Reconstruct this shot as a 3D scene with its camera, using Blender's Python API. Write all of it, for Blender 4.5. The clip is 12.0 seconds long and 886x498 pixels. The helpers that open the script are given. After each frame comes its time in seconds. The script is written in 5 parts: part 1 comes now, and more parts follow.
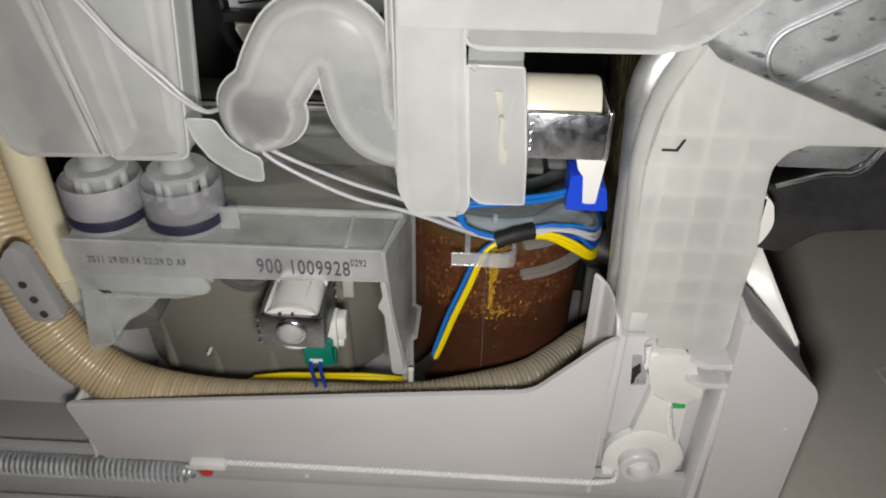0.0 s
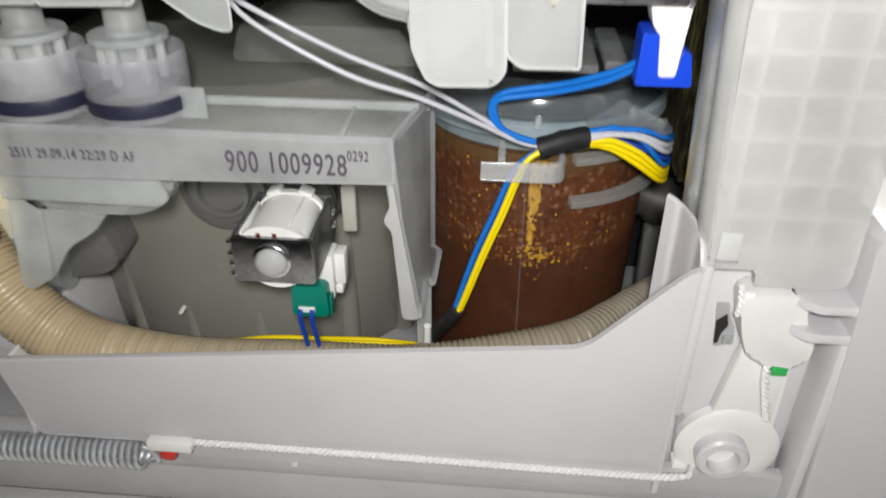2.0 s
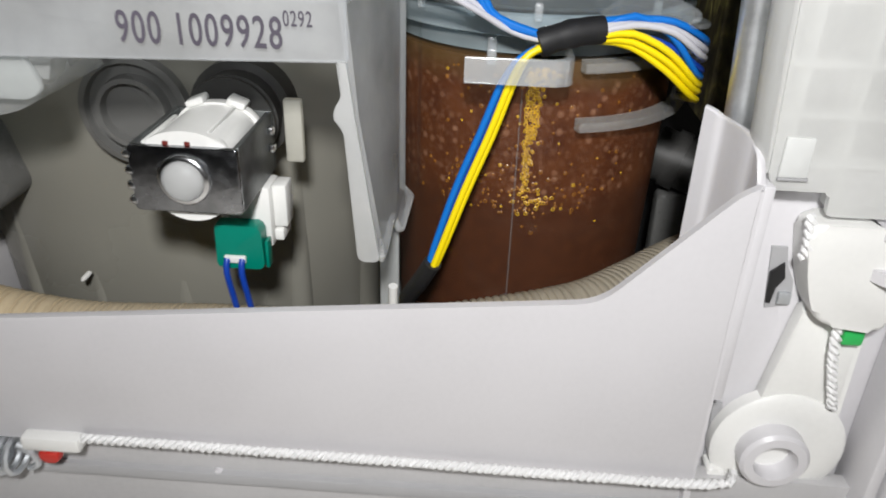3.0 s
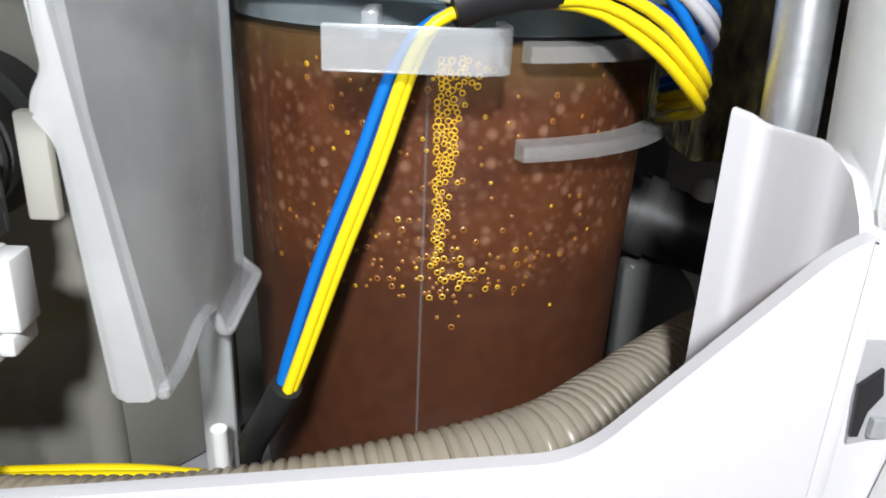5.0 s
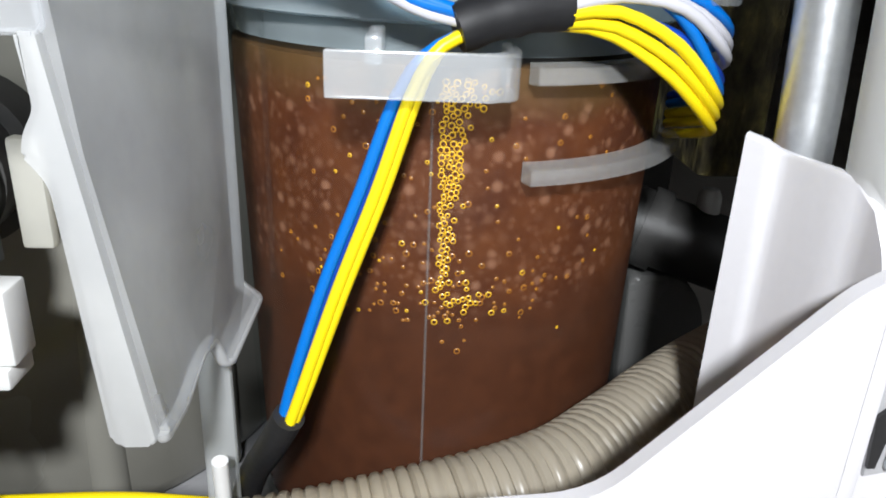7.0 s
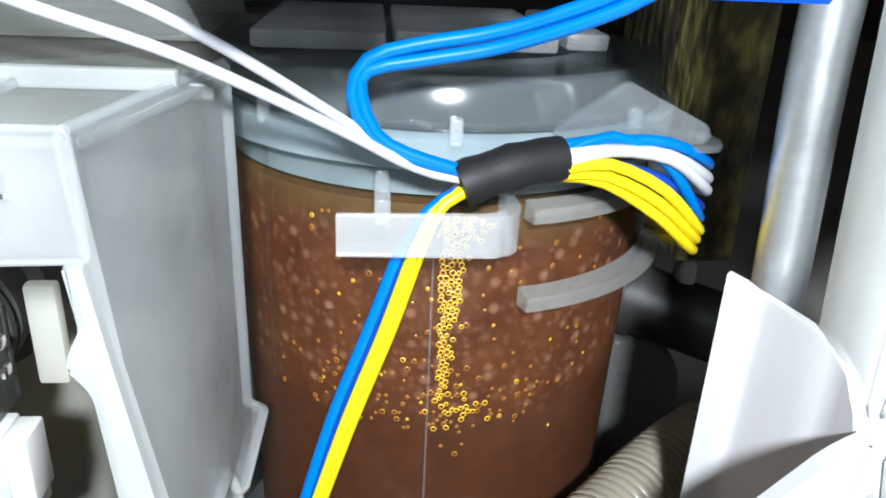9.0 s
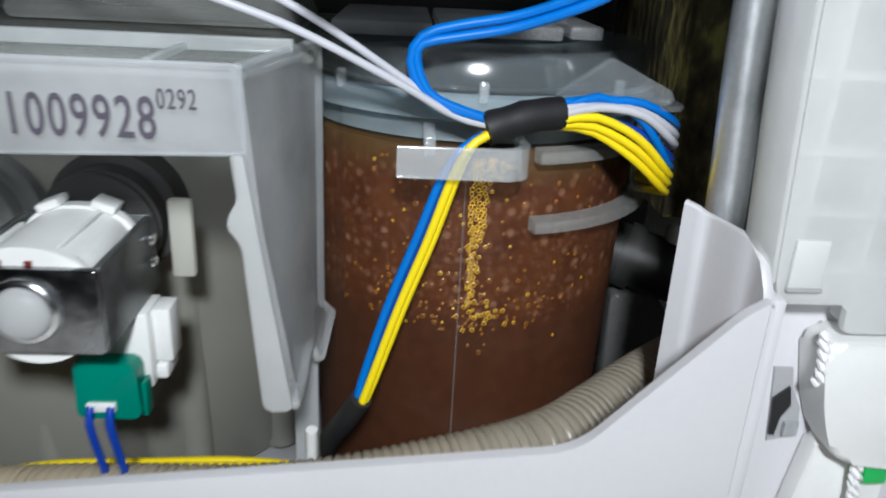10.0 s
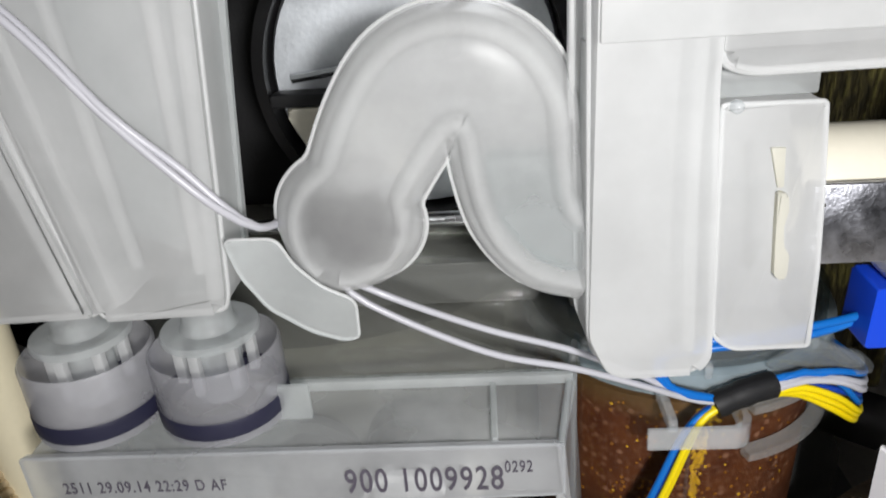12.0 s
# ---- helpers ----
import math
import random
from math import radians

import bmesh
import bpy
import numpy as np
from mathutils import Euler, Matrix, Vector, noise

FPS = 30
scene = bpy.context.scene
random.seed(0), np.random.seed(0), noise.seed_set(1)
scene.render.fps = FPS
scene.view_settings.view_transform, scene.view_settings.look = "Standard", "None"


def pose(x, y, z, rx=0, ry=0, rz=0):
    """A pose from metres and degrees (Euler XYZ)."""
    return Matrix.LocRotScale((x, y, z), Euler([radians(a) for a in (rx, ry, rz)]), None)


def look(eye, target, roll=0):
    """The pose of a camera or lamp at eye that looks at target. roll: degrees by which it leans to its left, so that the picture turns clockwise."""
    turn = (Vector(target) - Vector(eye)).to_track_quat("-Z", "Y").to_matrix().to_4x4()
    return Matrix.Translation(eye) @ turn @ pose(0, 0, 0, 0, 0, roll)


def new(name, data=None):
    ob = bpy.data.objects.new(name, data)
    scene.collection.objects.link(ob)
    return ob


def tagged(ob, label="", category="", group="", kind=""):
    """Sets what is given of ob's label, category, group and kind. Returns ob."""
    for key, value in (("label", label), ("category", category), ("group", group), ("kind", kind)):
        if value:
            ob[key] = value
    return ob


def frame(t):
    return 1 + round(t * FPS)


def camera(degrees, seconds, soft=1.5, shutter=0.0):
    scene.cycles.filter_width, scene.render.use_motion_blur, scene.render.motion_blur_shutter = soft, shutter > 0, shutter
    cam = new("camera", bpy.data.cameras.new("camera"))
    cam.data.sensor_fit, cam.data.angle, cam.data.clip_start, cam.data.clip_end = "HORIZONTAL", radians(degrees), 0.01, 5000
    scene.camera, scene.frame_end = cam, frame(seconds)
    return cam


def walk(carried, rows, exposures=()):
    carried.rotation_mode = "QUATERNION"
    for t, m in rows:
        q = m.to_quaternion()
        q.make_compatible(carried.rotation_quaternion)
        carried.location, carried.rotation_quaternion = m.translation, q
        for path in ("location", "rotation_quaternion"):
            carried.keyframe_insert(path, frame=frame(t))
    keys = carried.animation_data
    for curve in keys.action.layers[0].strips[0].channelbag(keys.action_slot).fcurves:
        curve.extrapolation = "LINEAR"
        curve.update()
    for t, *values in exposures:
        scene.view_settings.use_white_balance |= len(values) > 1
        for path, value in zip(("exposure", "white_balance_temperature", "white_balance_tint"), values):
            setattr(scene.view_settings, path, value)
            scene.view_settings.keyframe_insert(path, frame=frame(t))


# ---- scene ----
cam = camera(60.99, 12.0, soft=1.8, shutter=0.5)
ROWS = [
    (0, 0.0031, -0.0018, 0.3592, 54.44, -0.77, 2.81),
    (0.5, 0.0052, 0.0022, 0.3421, 57.76, -1.68, 2.52),
    (1, 0.0051, -0.0001, 0.3385, 58.13, -1.35, 3),
    (1.5, 0.0072, 0.012, 0.3152, 57.52, -0.15, 5.76),
    (2, 0.003, 0.032, 0.2782, 58.15, -0.24, 4.94),
    (2.5, 0.001, 0.0529, 0.2443, 59.35, -1.25, 3.88),
    (3, 0.0023, 0.0678, 0.218, 62, -1.65, 3.81),
    (3.5, 0.0026, 0.0924, 0.2126, 63.92, -1.53, 1.88),
    (3.7, 0.0029, 0.1008, 0.2077, 65.2, -1.77, 1.1),
    (5.3, 0.0104, 0.1487, 0.1806, 68.37, -2.45, -1.97),
    (5.5, 0.009, 0.1475, 0.1804, 68.35, -2.52, -1.93),
    (6, 0.0073, 0.1494, 0.181, 68.12, -2.4, -1.84),
    (6.5, 0.0068, 0.149, 0.1811, 68.75, -2.48, -2.46),
    (6.7, 0.0085, 0.15, 0.1834, 68.27, -2.22, -2.1),
    (8.3, 0.0054, 0.1525, 0.1905, 67.32, -2.25, -2.06),
    (8.5, 0.0025, 0.1528, 0.1945, 66.07, -3.24, -3.82),
    (9, 0.002, 0.1544, 0.2107, 66.95, -2.52, -4.66),
    (9.5, -0.0013, 0.1321, 0.2081, 66.43, -3.47, -3.61),
    (10, -0.0023, 0.1077, 0.2091, 68.45, -2.75, -2.44),
    (10.5, -0.0027, 0.0778, 0.2376, 65.23, -0.71, 1.08),
    (11, -0.0223, 0.0772, 0.2649, 63.79, 1.08, 1.5),
    (11.5, -0.0414, 0.0897, 0.2918, 64.31, 3.14, 2.23),
    (12, -0.043, 0.0966, 0.303, 64.8, 3.84, 2.12),
]
EXPOSURES = [(0, 0.06, 6700, 10), (0.5, 0.18, 6700, 10), (1, 0.1, 6700, 10), (1.5, 0.2, 6650, 10), (2, 0.46, 6500, 10), (3, 0.64, 6350, 10), (3.5, 0.71, 6250, 10), (5.5, 1.18, 6050, 10), (6.5, 1.18, 6050, 10), (8.5, 1.32, 5850, 5), (9, 1.5, 5750, 4), (9.5, 0.9, 5850, 6), (10, 0.55, 5850, 7), (10.5, 0.28, 6050, 8), (11, 0.28, 6250, 10), (11.5, 0.36, 6300, 10), (12, 0.32, 6350, 11)]
walk(cam, [(t, pose(x, y, z, rx, ry, rz)) for t, x, y, z, rx, ry, rz in ROWS], EXPOSURES)

# ---- light: one hand torch held behind the camera, in a dark room ----
world = bpy.data.worlds.new("dim_room_air")
world.use_nodes = True
world.node_tree.nodes["Background"].inputs[0].default_value = (0.9, 0.95, 1.0, 1)
world.node_tree.nodes["Background"].inputs[1].default_value = 0.10
scene.world = world
torch_data = bpy.data.lights.new("torch_lamp", "AREA")
torch_data.shape, torch_data.size, torch_data.energy = "DISK", 0.03, 0.83
torch_data.color = (1.0, 0.98, 0.95)
torch_lamp = new("torch_lamp", torch_data)
torch_lamp.matrix_world = look((0.006, -0.003, 0.316), (0.01, 0.25, 0.17))


# ---- materials ----
def nodes_of(name):
    m = bpy.data.materials.new(name)
    m.use_nodes = True
    nt = m.node_tree
    return m, nt, nt.nodes["Principled BSDF"], nt.nodes["Material Output"]


def speckle(nt, scale, detail=4.0, stretch=(1, 1, 1)):
    tc = nt.nodes.new("ShaderNodeTexCoord")
    mp = nt.nodes.new("ShaderNodeMapping")
    mp.inputs["Scale"].default_value = stretch
    nt.links.new(tc.outputs["Object"], mp.inputs[0])
    nz = nt.nodes.new("ShaderNodeTexNoise")
    nz.inputs["Scale"].default_value, nz.inputs["Detail"].default_value = scale, detail
    nt.links.new(mp.outputs[0], nz.inputs["Vector"])
    return nz.outputs[0]


def ramp(nt, source, stops):
    r = nt.nodes.new("ShaderNodeValToRGB")
    while len(r.color_ramp.elements) < len(stops):
        r.color_ramp.elements.new(0.5)
    for e, (p, c) in zip(r.color_ramp.elements, stops):
        e.position, e.color = p, (*c, 1)
    nt.links.new(source, r.inputs[0])
    return r.outputs[0]


def bump(nt, source, shader, strength, dist=0.0004):
    b = nt.nodes.new("ShaderNodeBump")
    b.inputs["Strength"].default_value, b.inputs["Distance"].default_value = strength, dist
    nt.links.new(source, b.inputs["Height"])
    nt.links.new(b.outputs[0], shader.inputs["Normal"])


def tone(c, k):
    return tuple(min(1.0, v * k) for v in c)


def plain(name, base, rough=0.4, metal=0.0, big=25.0, fine=600.0, vary=0.12, relief=0.15, coat=0.0):
    """Opaque surface with broad stains and fine grain."""
    m, nt, sh, out = nodes_of(name)
    stain = speckle(nt, big, 5)
    grain = speckle(nt, fine, 3)
    mix = nt.nodes.new("ShaderNodeMath")
    mix.operation = "MULTIPLY_ADD"
    mix.inputs[1].default_value = 0.35
    nt.links.new(grain, mix.inputs[0])
    nt.links.new(stain, mix.inputs[2])
    col = ramp(nt, mix.outputs[0], [(0.35, tone(base, 1 - vary)), (0.68, base), (0.95, tone(base, 1 + vary * 0.6))])
    nt.links.new(col, sh.inputs["Base Color"])
    rg = nt.nodes.new("ShaderNodeMapRange")
    rg.inputs[1].default_value, rg.inputs[2].default_value = 0.3, 0.8
    rg.inputs[3].default_value, rg.inputs[4].default_value = max(0.03, rough - 0.07), min(1, rough + 0.1)
    nt.links.new(stain, rg.inputs[0])
    nt.links.new(rg.outputs[0], sh.inputs["Roughness"])
    sh.inputs["Metallic"].default_value = metal
    sh.inputs["Coat Weight"].default_value = coat
    if relief:
        bump(nt, grain, sh, relief)
    return m


def milky(name, base, clear, pass_on=0.35, rough=0.38, big=40.0, relief=0.15):
    """Frosted plastic wall: scatters light back and on through itself, and lets some straight through."""
    m, nt, sh, out = nodes_of(name)
    cloud = speckle(nt, big, 5)
    col = ramp(nt, cloud, [(0.3, tone(base, 0.92)), (0.7, base)])
    nt.links.new(col, sh.inputs["Base Color"])
    rg = nt.nodes.new("ShaderNodeMapRange")
    rg.inputs[3].default_value, rg.inputs[4].default_value = rough - 0.1, rough + 0.12
    nt.links.new(cloud, rg.inputs[0])
    nt.links.new(rg.outputs[0], sh.inputs["Roughness"])
    bump(nt, speckle(nt, 300, 4), sh, relief)
    tl = nt.nodes.new("ShaderNodeBsdfTranslucent")
    nt.links.new(col, tl.inputs[0])
    tr = nt.nodes.new("ShaderNodeBsdfTransparent")
    tr.inputs[0].default_value = (*tone(base, 1.15), 1)
    a, b = nt.nodes.new("ShaderNodeMixShader"), nt.nodes.new("ShaderNodeMixShader")
    a.inputs[0].default_value = pass_on
    see = nt.nodes.new("ShaderNodeMapRange")
    see.inputs[1].default_value, see.inputs[2].default_value = 0.3, 0.7
    see.inputs[3].default_value, see.inputs[4].default_value = clear * 1.12, clear * 0.88
    nt.links.new(cloud, see.inputs[0])
    nt.links.new(see.outputs[0], b.inputs[0])
    nt.links.new(sh.outputs[0], a.inputs[1])
    nt.links.new(tl.outputs[0], a.inputs[2])
    nt.links.new(a.outputs[0], b.inputs[1])
    nt.links.new(tr.outputs[0], b.inputs[2])
    nt.links.new(b.outputs[0], out.inputs[0])
    return m


def clear_plastic(name, tint, gloss, haze):
    m, nt, sh, out = nodes_of(name)
    sh.inputs["Base Color"].default_value = (*tint, 1)
    sh.inputs["Roughness"].default_value = 0.16
    bump(nt, speckle(nt, 120, 3), sh, 0.15)
    tr = nt.nodes.new("ShaderNodeBsdfTransparent")
    tr.inputs[0].default_value = (*tint, 1)
    gl = nt.nodes.new("ShaderNodeBsdfGlossy")
    gl.inputs["Roughness"].default_value = 0.12
    a, b = nt.nodes.new("ShaderNodeMixShader"), nt.nodes.new("ShaderNodeMixShader")
    a.inputs[0].default_value, b.inputs[0].default_value = haze, gloss
    nt.links.new(tr.outputs[0], a.inputs[1])
    nt.links.new(sh.outputs[0], a.inputs[2])
    nt.links.new(a.outputs[0], b.inputs[1])
    nt.links.new(gl.outputs[0], b.inputs[2])
    nt.links.new(b.outputs[0], out.inputs[0])
    return m


def resin_material():
    """Brown ion-exchange resin: soft pale beads of two sizes in the upper layer, fine dark mass below, olive water on top."""
    m, nt, sh, out = nodes_of("brown_resin")
    tc = nt.nodes.new("ShaderNodeTexCoord")

    def math_node(op, a, b):
        n = nt.nodes.new("ShaderNodeMath")
        n.operation = op
        for k, v in enumerate((a, b)):
            if isinstance(v, (int, float)):
                n.inputs[k].default_value = v
            else:
                nt.links.new(v, n.inputs[k])
        return n.outputs[0]

    def blend(fac, a, b):
        n = nt.nodes.new("ShaderNodeMix")
        n.data_type = "RGBA"
        nt.links.new(fac, n.inputs["Factor"])
        for key, v in (("A", a), ("B", b)):
            if isinstance(v, tuple):
                n.inputs[key].default_value = (*v, 1)
            else:
                nt.links.new(v, n.inputs[key])
        return n.outputs["Result"]

    def beads(scale, size, least):
        vor = nt.nodes.new("ShaderNodeTexVoronoi")
        vor.inputs["Scale"].default_value = scale
        nt.links.new(tc.outputs["Object"], vor.inputs["Vector"])
        disc = ramp(nt, vor.outputs["Distance"], [(size * 0.35, (1, 1, 1)), (size, (0, 0, 0))])
        pick = nt.nodes.new("ShaderNodeSeparateColor")
        nt.links.new(vor.outputs["Color"], pick.inputs[0])
        return math_node("MULTIPLY", disc, ramp(nt, pick.outputs[0], [(least, (0, 0, 0)), (1.0, (1, 1, 1))]))

    sep = nt.nodes.new("ShaderNodeSeparateXYZ")
    nt.links.new(tc.outputs["Object"], sep.inputs[0])
    high = math_node("ADD", sep.outputs[2], math_node("MULTIPLY", speckle(nt, 70, 4), 0.010))

    def layer(lo, hi):
        n = nt.nodes.new("ShaderNodeMapRange")
        n.inputs[1].default_value, n.inputs[2].default_value = lo, hi
        nt.links.new(high, n.inputs[0])
        return n.outputs[0]

    upper, film = layer(0.1265, 0.1335), layer(0.1640, 0.1710)
    spots = math_node("MAXIMUM", beads(330, 0.46, 0.25), math_node("MULTIPLY", beads(620, 0.5, 0.1), 0.45))
    ground = ramp(nt, speckle(nt, 110, 6), [(0.3, (0.076, 0.018, 0.004)), (0.7, (0.130, 0.037, 0.008))])
    beaded = blend(math_node("MULTIPLY", spots, 0.85), ground, (0.315, 0.150, 0.085))
    fines = ramp(nt, speckle(nt, 260, 5), [(0.3, (0.064, 0.017, 0.004)), (0.7, (0.088, 0.025, 0.007))])
    body = blend(upper, fines, beaded)
    nt.links.new(blend(math_node("MULTIPLY", film, 0.7), body, (0.115, 0.068, 0.020)), sh.inputs["Base Color"])
    sh.inputs["Roughness"].default_value = 0.5
    sh.inputs["Specular IOR Level"].default_value = 0.2
    return m


def hose_material():
    """Translucent hose: tan at the left, greyer and darker towards the right."""
    m = milky("beige_hose_plastic", (0.66, 0.56, 0.40), 0.05, 0.2, 0.3, 12)
    nt = m.node_tree
    sh = nt.nodes["Principled BSDF"]
    tc = nt.nodes.new("ShaderNodeTexCoord")
    sep = nt.nodes.new("ShaderNodeSeparateXYZ")
    nt.links.new(tc.outputs["Object"], sep.inputs[0])
    wob = nt.nodes.new("ShaderNodeMath")
    wob.operation = "MULTIPLY_ADD"
    wob.inputs[1].default_value = 0.06
    nt.links.new(speckle(nt, 30, 4), wob.inputs[0])
    nt.links.new(sep.outputs[0], wob.inputs[2])
    rg = nt.nodes.new("ShaderNodeMapRange")
    rg.inputs[1].default_value, rg.inputs[2].default_value = -0.16, 0.06
    nt.links.new(wob.outputs[0], rg.inputs[0])
    nt.links.new(ramp(nt, rg.outputs[0], [(0.0, (0.76, 0.61, 0.39)), (0.55, (0.55, 0.47, 0.34)), (1.0, (0.37, 0.33, 0.26))]), sh.inputs["Base Color"])
    return m


def hollow_shade(name, centre, radius, colour):
    """Painted shade of a hollow seen through a frosted wall: densest in the middle, patchy, thinning out to nothing."""
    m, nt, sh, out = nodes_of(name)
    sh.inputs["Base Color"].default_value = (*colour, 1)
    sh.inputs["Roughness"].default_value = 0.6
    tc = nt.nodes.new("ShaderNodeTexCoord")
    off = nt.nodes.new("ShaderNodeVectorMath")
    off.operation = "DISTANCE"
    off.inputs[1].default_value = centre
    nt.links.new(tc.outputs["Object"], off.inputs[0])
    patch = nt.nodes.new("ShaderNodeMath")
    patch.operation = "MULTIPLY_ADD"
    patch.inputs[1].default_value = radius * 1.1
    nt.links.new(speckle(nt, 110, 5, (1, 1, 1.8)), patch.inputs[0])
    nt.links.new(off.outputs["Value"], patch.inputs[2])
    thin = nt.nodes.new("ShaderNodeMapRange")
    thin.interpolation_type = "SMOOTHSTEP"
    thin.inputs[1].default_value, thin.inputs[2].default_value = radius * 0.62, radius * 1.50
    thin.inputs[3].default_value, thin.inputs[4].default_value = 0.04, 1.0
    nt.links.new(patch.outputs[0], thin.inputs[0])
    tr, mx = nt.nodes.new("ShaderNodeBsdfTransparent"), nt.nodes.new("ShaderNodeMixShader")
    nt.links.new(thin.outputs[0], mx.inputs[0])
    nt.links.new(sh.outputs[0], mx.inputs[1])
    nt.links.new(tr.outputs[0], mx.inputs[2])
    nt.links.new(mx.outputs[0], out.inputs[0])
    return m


GREY = plain("grey_moulded_plastic", (0.64, 0.63, 0.65), 0.38, vary=0.06, relief=0.06)
# lower base puts the shadow below the tray wall into the colour
GREY_MID = plain("shaded_grey_plastic", (0.50, 0.495, 0.50), 0.5, vary=0.12, relief=0.1)
# darker grey; in slots, gaps and below the window it stands for shade
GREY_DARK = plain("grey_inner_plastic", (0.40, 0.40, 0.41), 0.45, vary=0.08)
WHITE = plain("white_nylon", (0.80, 0.80, 0.78), 0.42, vary=0.06, relief=0.08)
GLOSSY_WHITE = plain("glossy_white_sheet", (0.90, 0.90, 0.88), 0.3, vary=0.05, relief=0.05)
IVORY = plain("ivory_plastic", (0.78, 0.74, 0.62), 0.4, vary=0.06, relief=0.06)
MILK = milky("milky_plastic", (0.87, 0.88, 0.88), 0.50)
RIMBLUE = milky("pale_blue_clear_plastic", (0.70, 0.79, 0.83), 0.58, 0.2, 0.16, 70, 0.4)
MILK_RIM = milky("milky_plastic_edge", (0.88, 0.89, 0.89), 0.34, 0.3, 0.3)
MILK_THIN = milky("thin_milky_plastic", (0.85, 0.87, 0.87), 0.62)
CAPMAT = milky("cloudy_cap_plastic", (0.82, 0.82, 0.84), 0.68, 0.4, 0.3)
MILK_CLEAR = milky("clear_milky_plastic", (0.88, 0.89, 0.89), 0.64, 0.45, 0.28)
SKIRT = milky("thin_cloudy_plastic", (0.80, 0.81, 0.82), 0.66, 0.3)
MILK_WALL = milky("milky_side_wall", (0.91, 0.92, 0.92), 0.36, 0.45, 0.35)
WATERY = milky("trapped_water", (0.84, 0.87, 0.88), 0.86, 0.3, 0.25)
PANEL = milky("frosted_panel_plastic", (0.91, 0.915, 0.90), 0.40)
PANEL_RIB = milky("frosted_panel_rib", (0.91, 0.92, 0.91), 0.16, 0.35)
SMOKE_PALE = milky("pale_smoky_plastic", (0.30, 0.30, 0.29), 0.35, 0.2, 0.25)
# darker copy of the yoke steel: dark reflections put into the base colour
YOKE_SHADED = plain("shaded_yoke_steel", (0.17, 0.18, 0.18), 0.42, 0.75, big=160, fine=500, vary=0.4, relief=0.25)
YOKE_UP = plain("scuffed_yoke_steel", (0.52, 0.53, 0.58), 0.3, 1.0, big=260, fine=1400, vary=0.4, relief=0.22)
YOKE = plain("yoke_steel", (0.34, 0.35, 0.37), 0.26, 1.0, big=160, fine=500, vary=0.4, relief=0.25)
SMOKE = milky("smoky_tank_plastic", (0.31, 0.302, 0.262), 0.05, 0.1, 0.24, 9)
SMOKE_DARK = plain("dark_grey_pipe_plastic", (0.045, 0.044, 0.042), 0.5, vary=0.2)
LIDMAT = clear_plastic("grey_clear_lid_plastic", (0.74, 0.80, 0.82), 0.10, 0.095)
LID_WARM = clear_plastic("warm_clear_cover_plastic", (0.84, 0.85, 0.82), 0.08, 0.15)
CLEAR = clear_plastic("clear_vessel_plastic", (0.96, 0.97, 0.97), 0.009, 0.004)
SEAM = clear_plastic("moulded_seam_plastic", (0.95, 0.96, 0.96), 0.02, 0.05)
CLIPMAT = clear_plastic("clear_clip_plastic", (0.94, 0.96, 0.97), 0.08, 0.24)
RIBMAT = clear_plastic("clear_rib_plastic", (0.86, 0.86, 0.84), 0.03, 0.17)
FINMAT = clear_plastic("clear_fin_plastic", (0.88, 0.91, 0.92), 0.08, 0.08)
GHOST = milky("almost_clear_plastic", (0.86, 0.88, 0.88), 0.71, 0.2, 0.22)
DUSK = hollow_shade("bulb_inner_shade", (-0.0722, 0.2370, 0.2412), 0.0138, (0.022, 0.020, 0.022))
IVORY_THIN = milky("ivory_translucent_plastic", (0.86, 0.85, 0.78), 0.30, 0.4)
CREAM = plain("aged_cream_plastic", (0.80, 0.73, 0.53), 0.38, vary=0.08, relief=0.05)
RESIN = resin_material()
# bubble rings carry the torch's glint as colour, bright and dim
BUBBLE = plain("golden_bubble_glint", (1.0, 0.58, 0.02), 0.25, vary=0.1, relief=0)
AMBER = plain("dim_bubble_glint", (0.50, 0.20, 0.02), 0.25, vary=0.2, relief=0)
STEEL = plain("galvanised_steel", (0.74, 0.77, 0.80), 0.55, 0.85, big=60, vary=0.2, relief=0.2)
BRIGHT = plain("bright_steel", (0.76, 0.77, 0.79), 0.24, 1.0, big=90, vary=0.25, relief=0.25)


def scratched_steel():
    """Galvanised sheet with dark scuffs and scratches."""
    m = plain("scuffed_galvanised_sheet", (0.74, 0.77, 0.80), 0.5, 0.85, big=60, vary=0.2, relief=0.2)
    nt = m.node_tree
    sh = nt.nodes["Principled BSDF"]
    base = sh.inputs["Base Color"].links[0].from_socket
    marks = ramp(nt, speckle(nt, 120, 6, (1, 1, 2.2)), [(0.60, (0, 0, 0)), (0.68, (1, 1, 1))])
    lines = ramp(nt, speckle(nt, 30, 2, (1, 1, 14)), [(0.68, (0, 0, 0)), (0.72, (0.8, 0.8, 0.8))])
    both = nt.nodes.new("ShaderNodeMath")
    both.operation = "MAXIMUM"
    nt.links.new(marks, both.inputs[0])
    nt.links.new(lines, both.inputs[1])
    mix = nt.nodes.new("ShaderNodeMix")
    mix.data_type = "RGBA"
    mix.inputs["B"].default_value = (0.26, 0.27, 0.28, 1)
    nt.links.new(both.outputs[0], mix.inputs["Factor"])
    nt.links.new(base, mix.inputs["A"])
    nt.links.new(mix.outputs["Result"], sh.inputs["Base Color"])
    return m


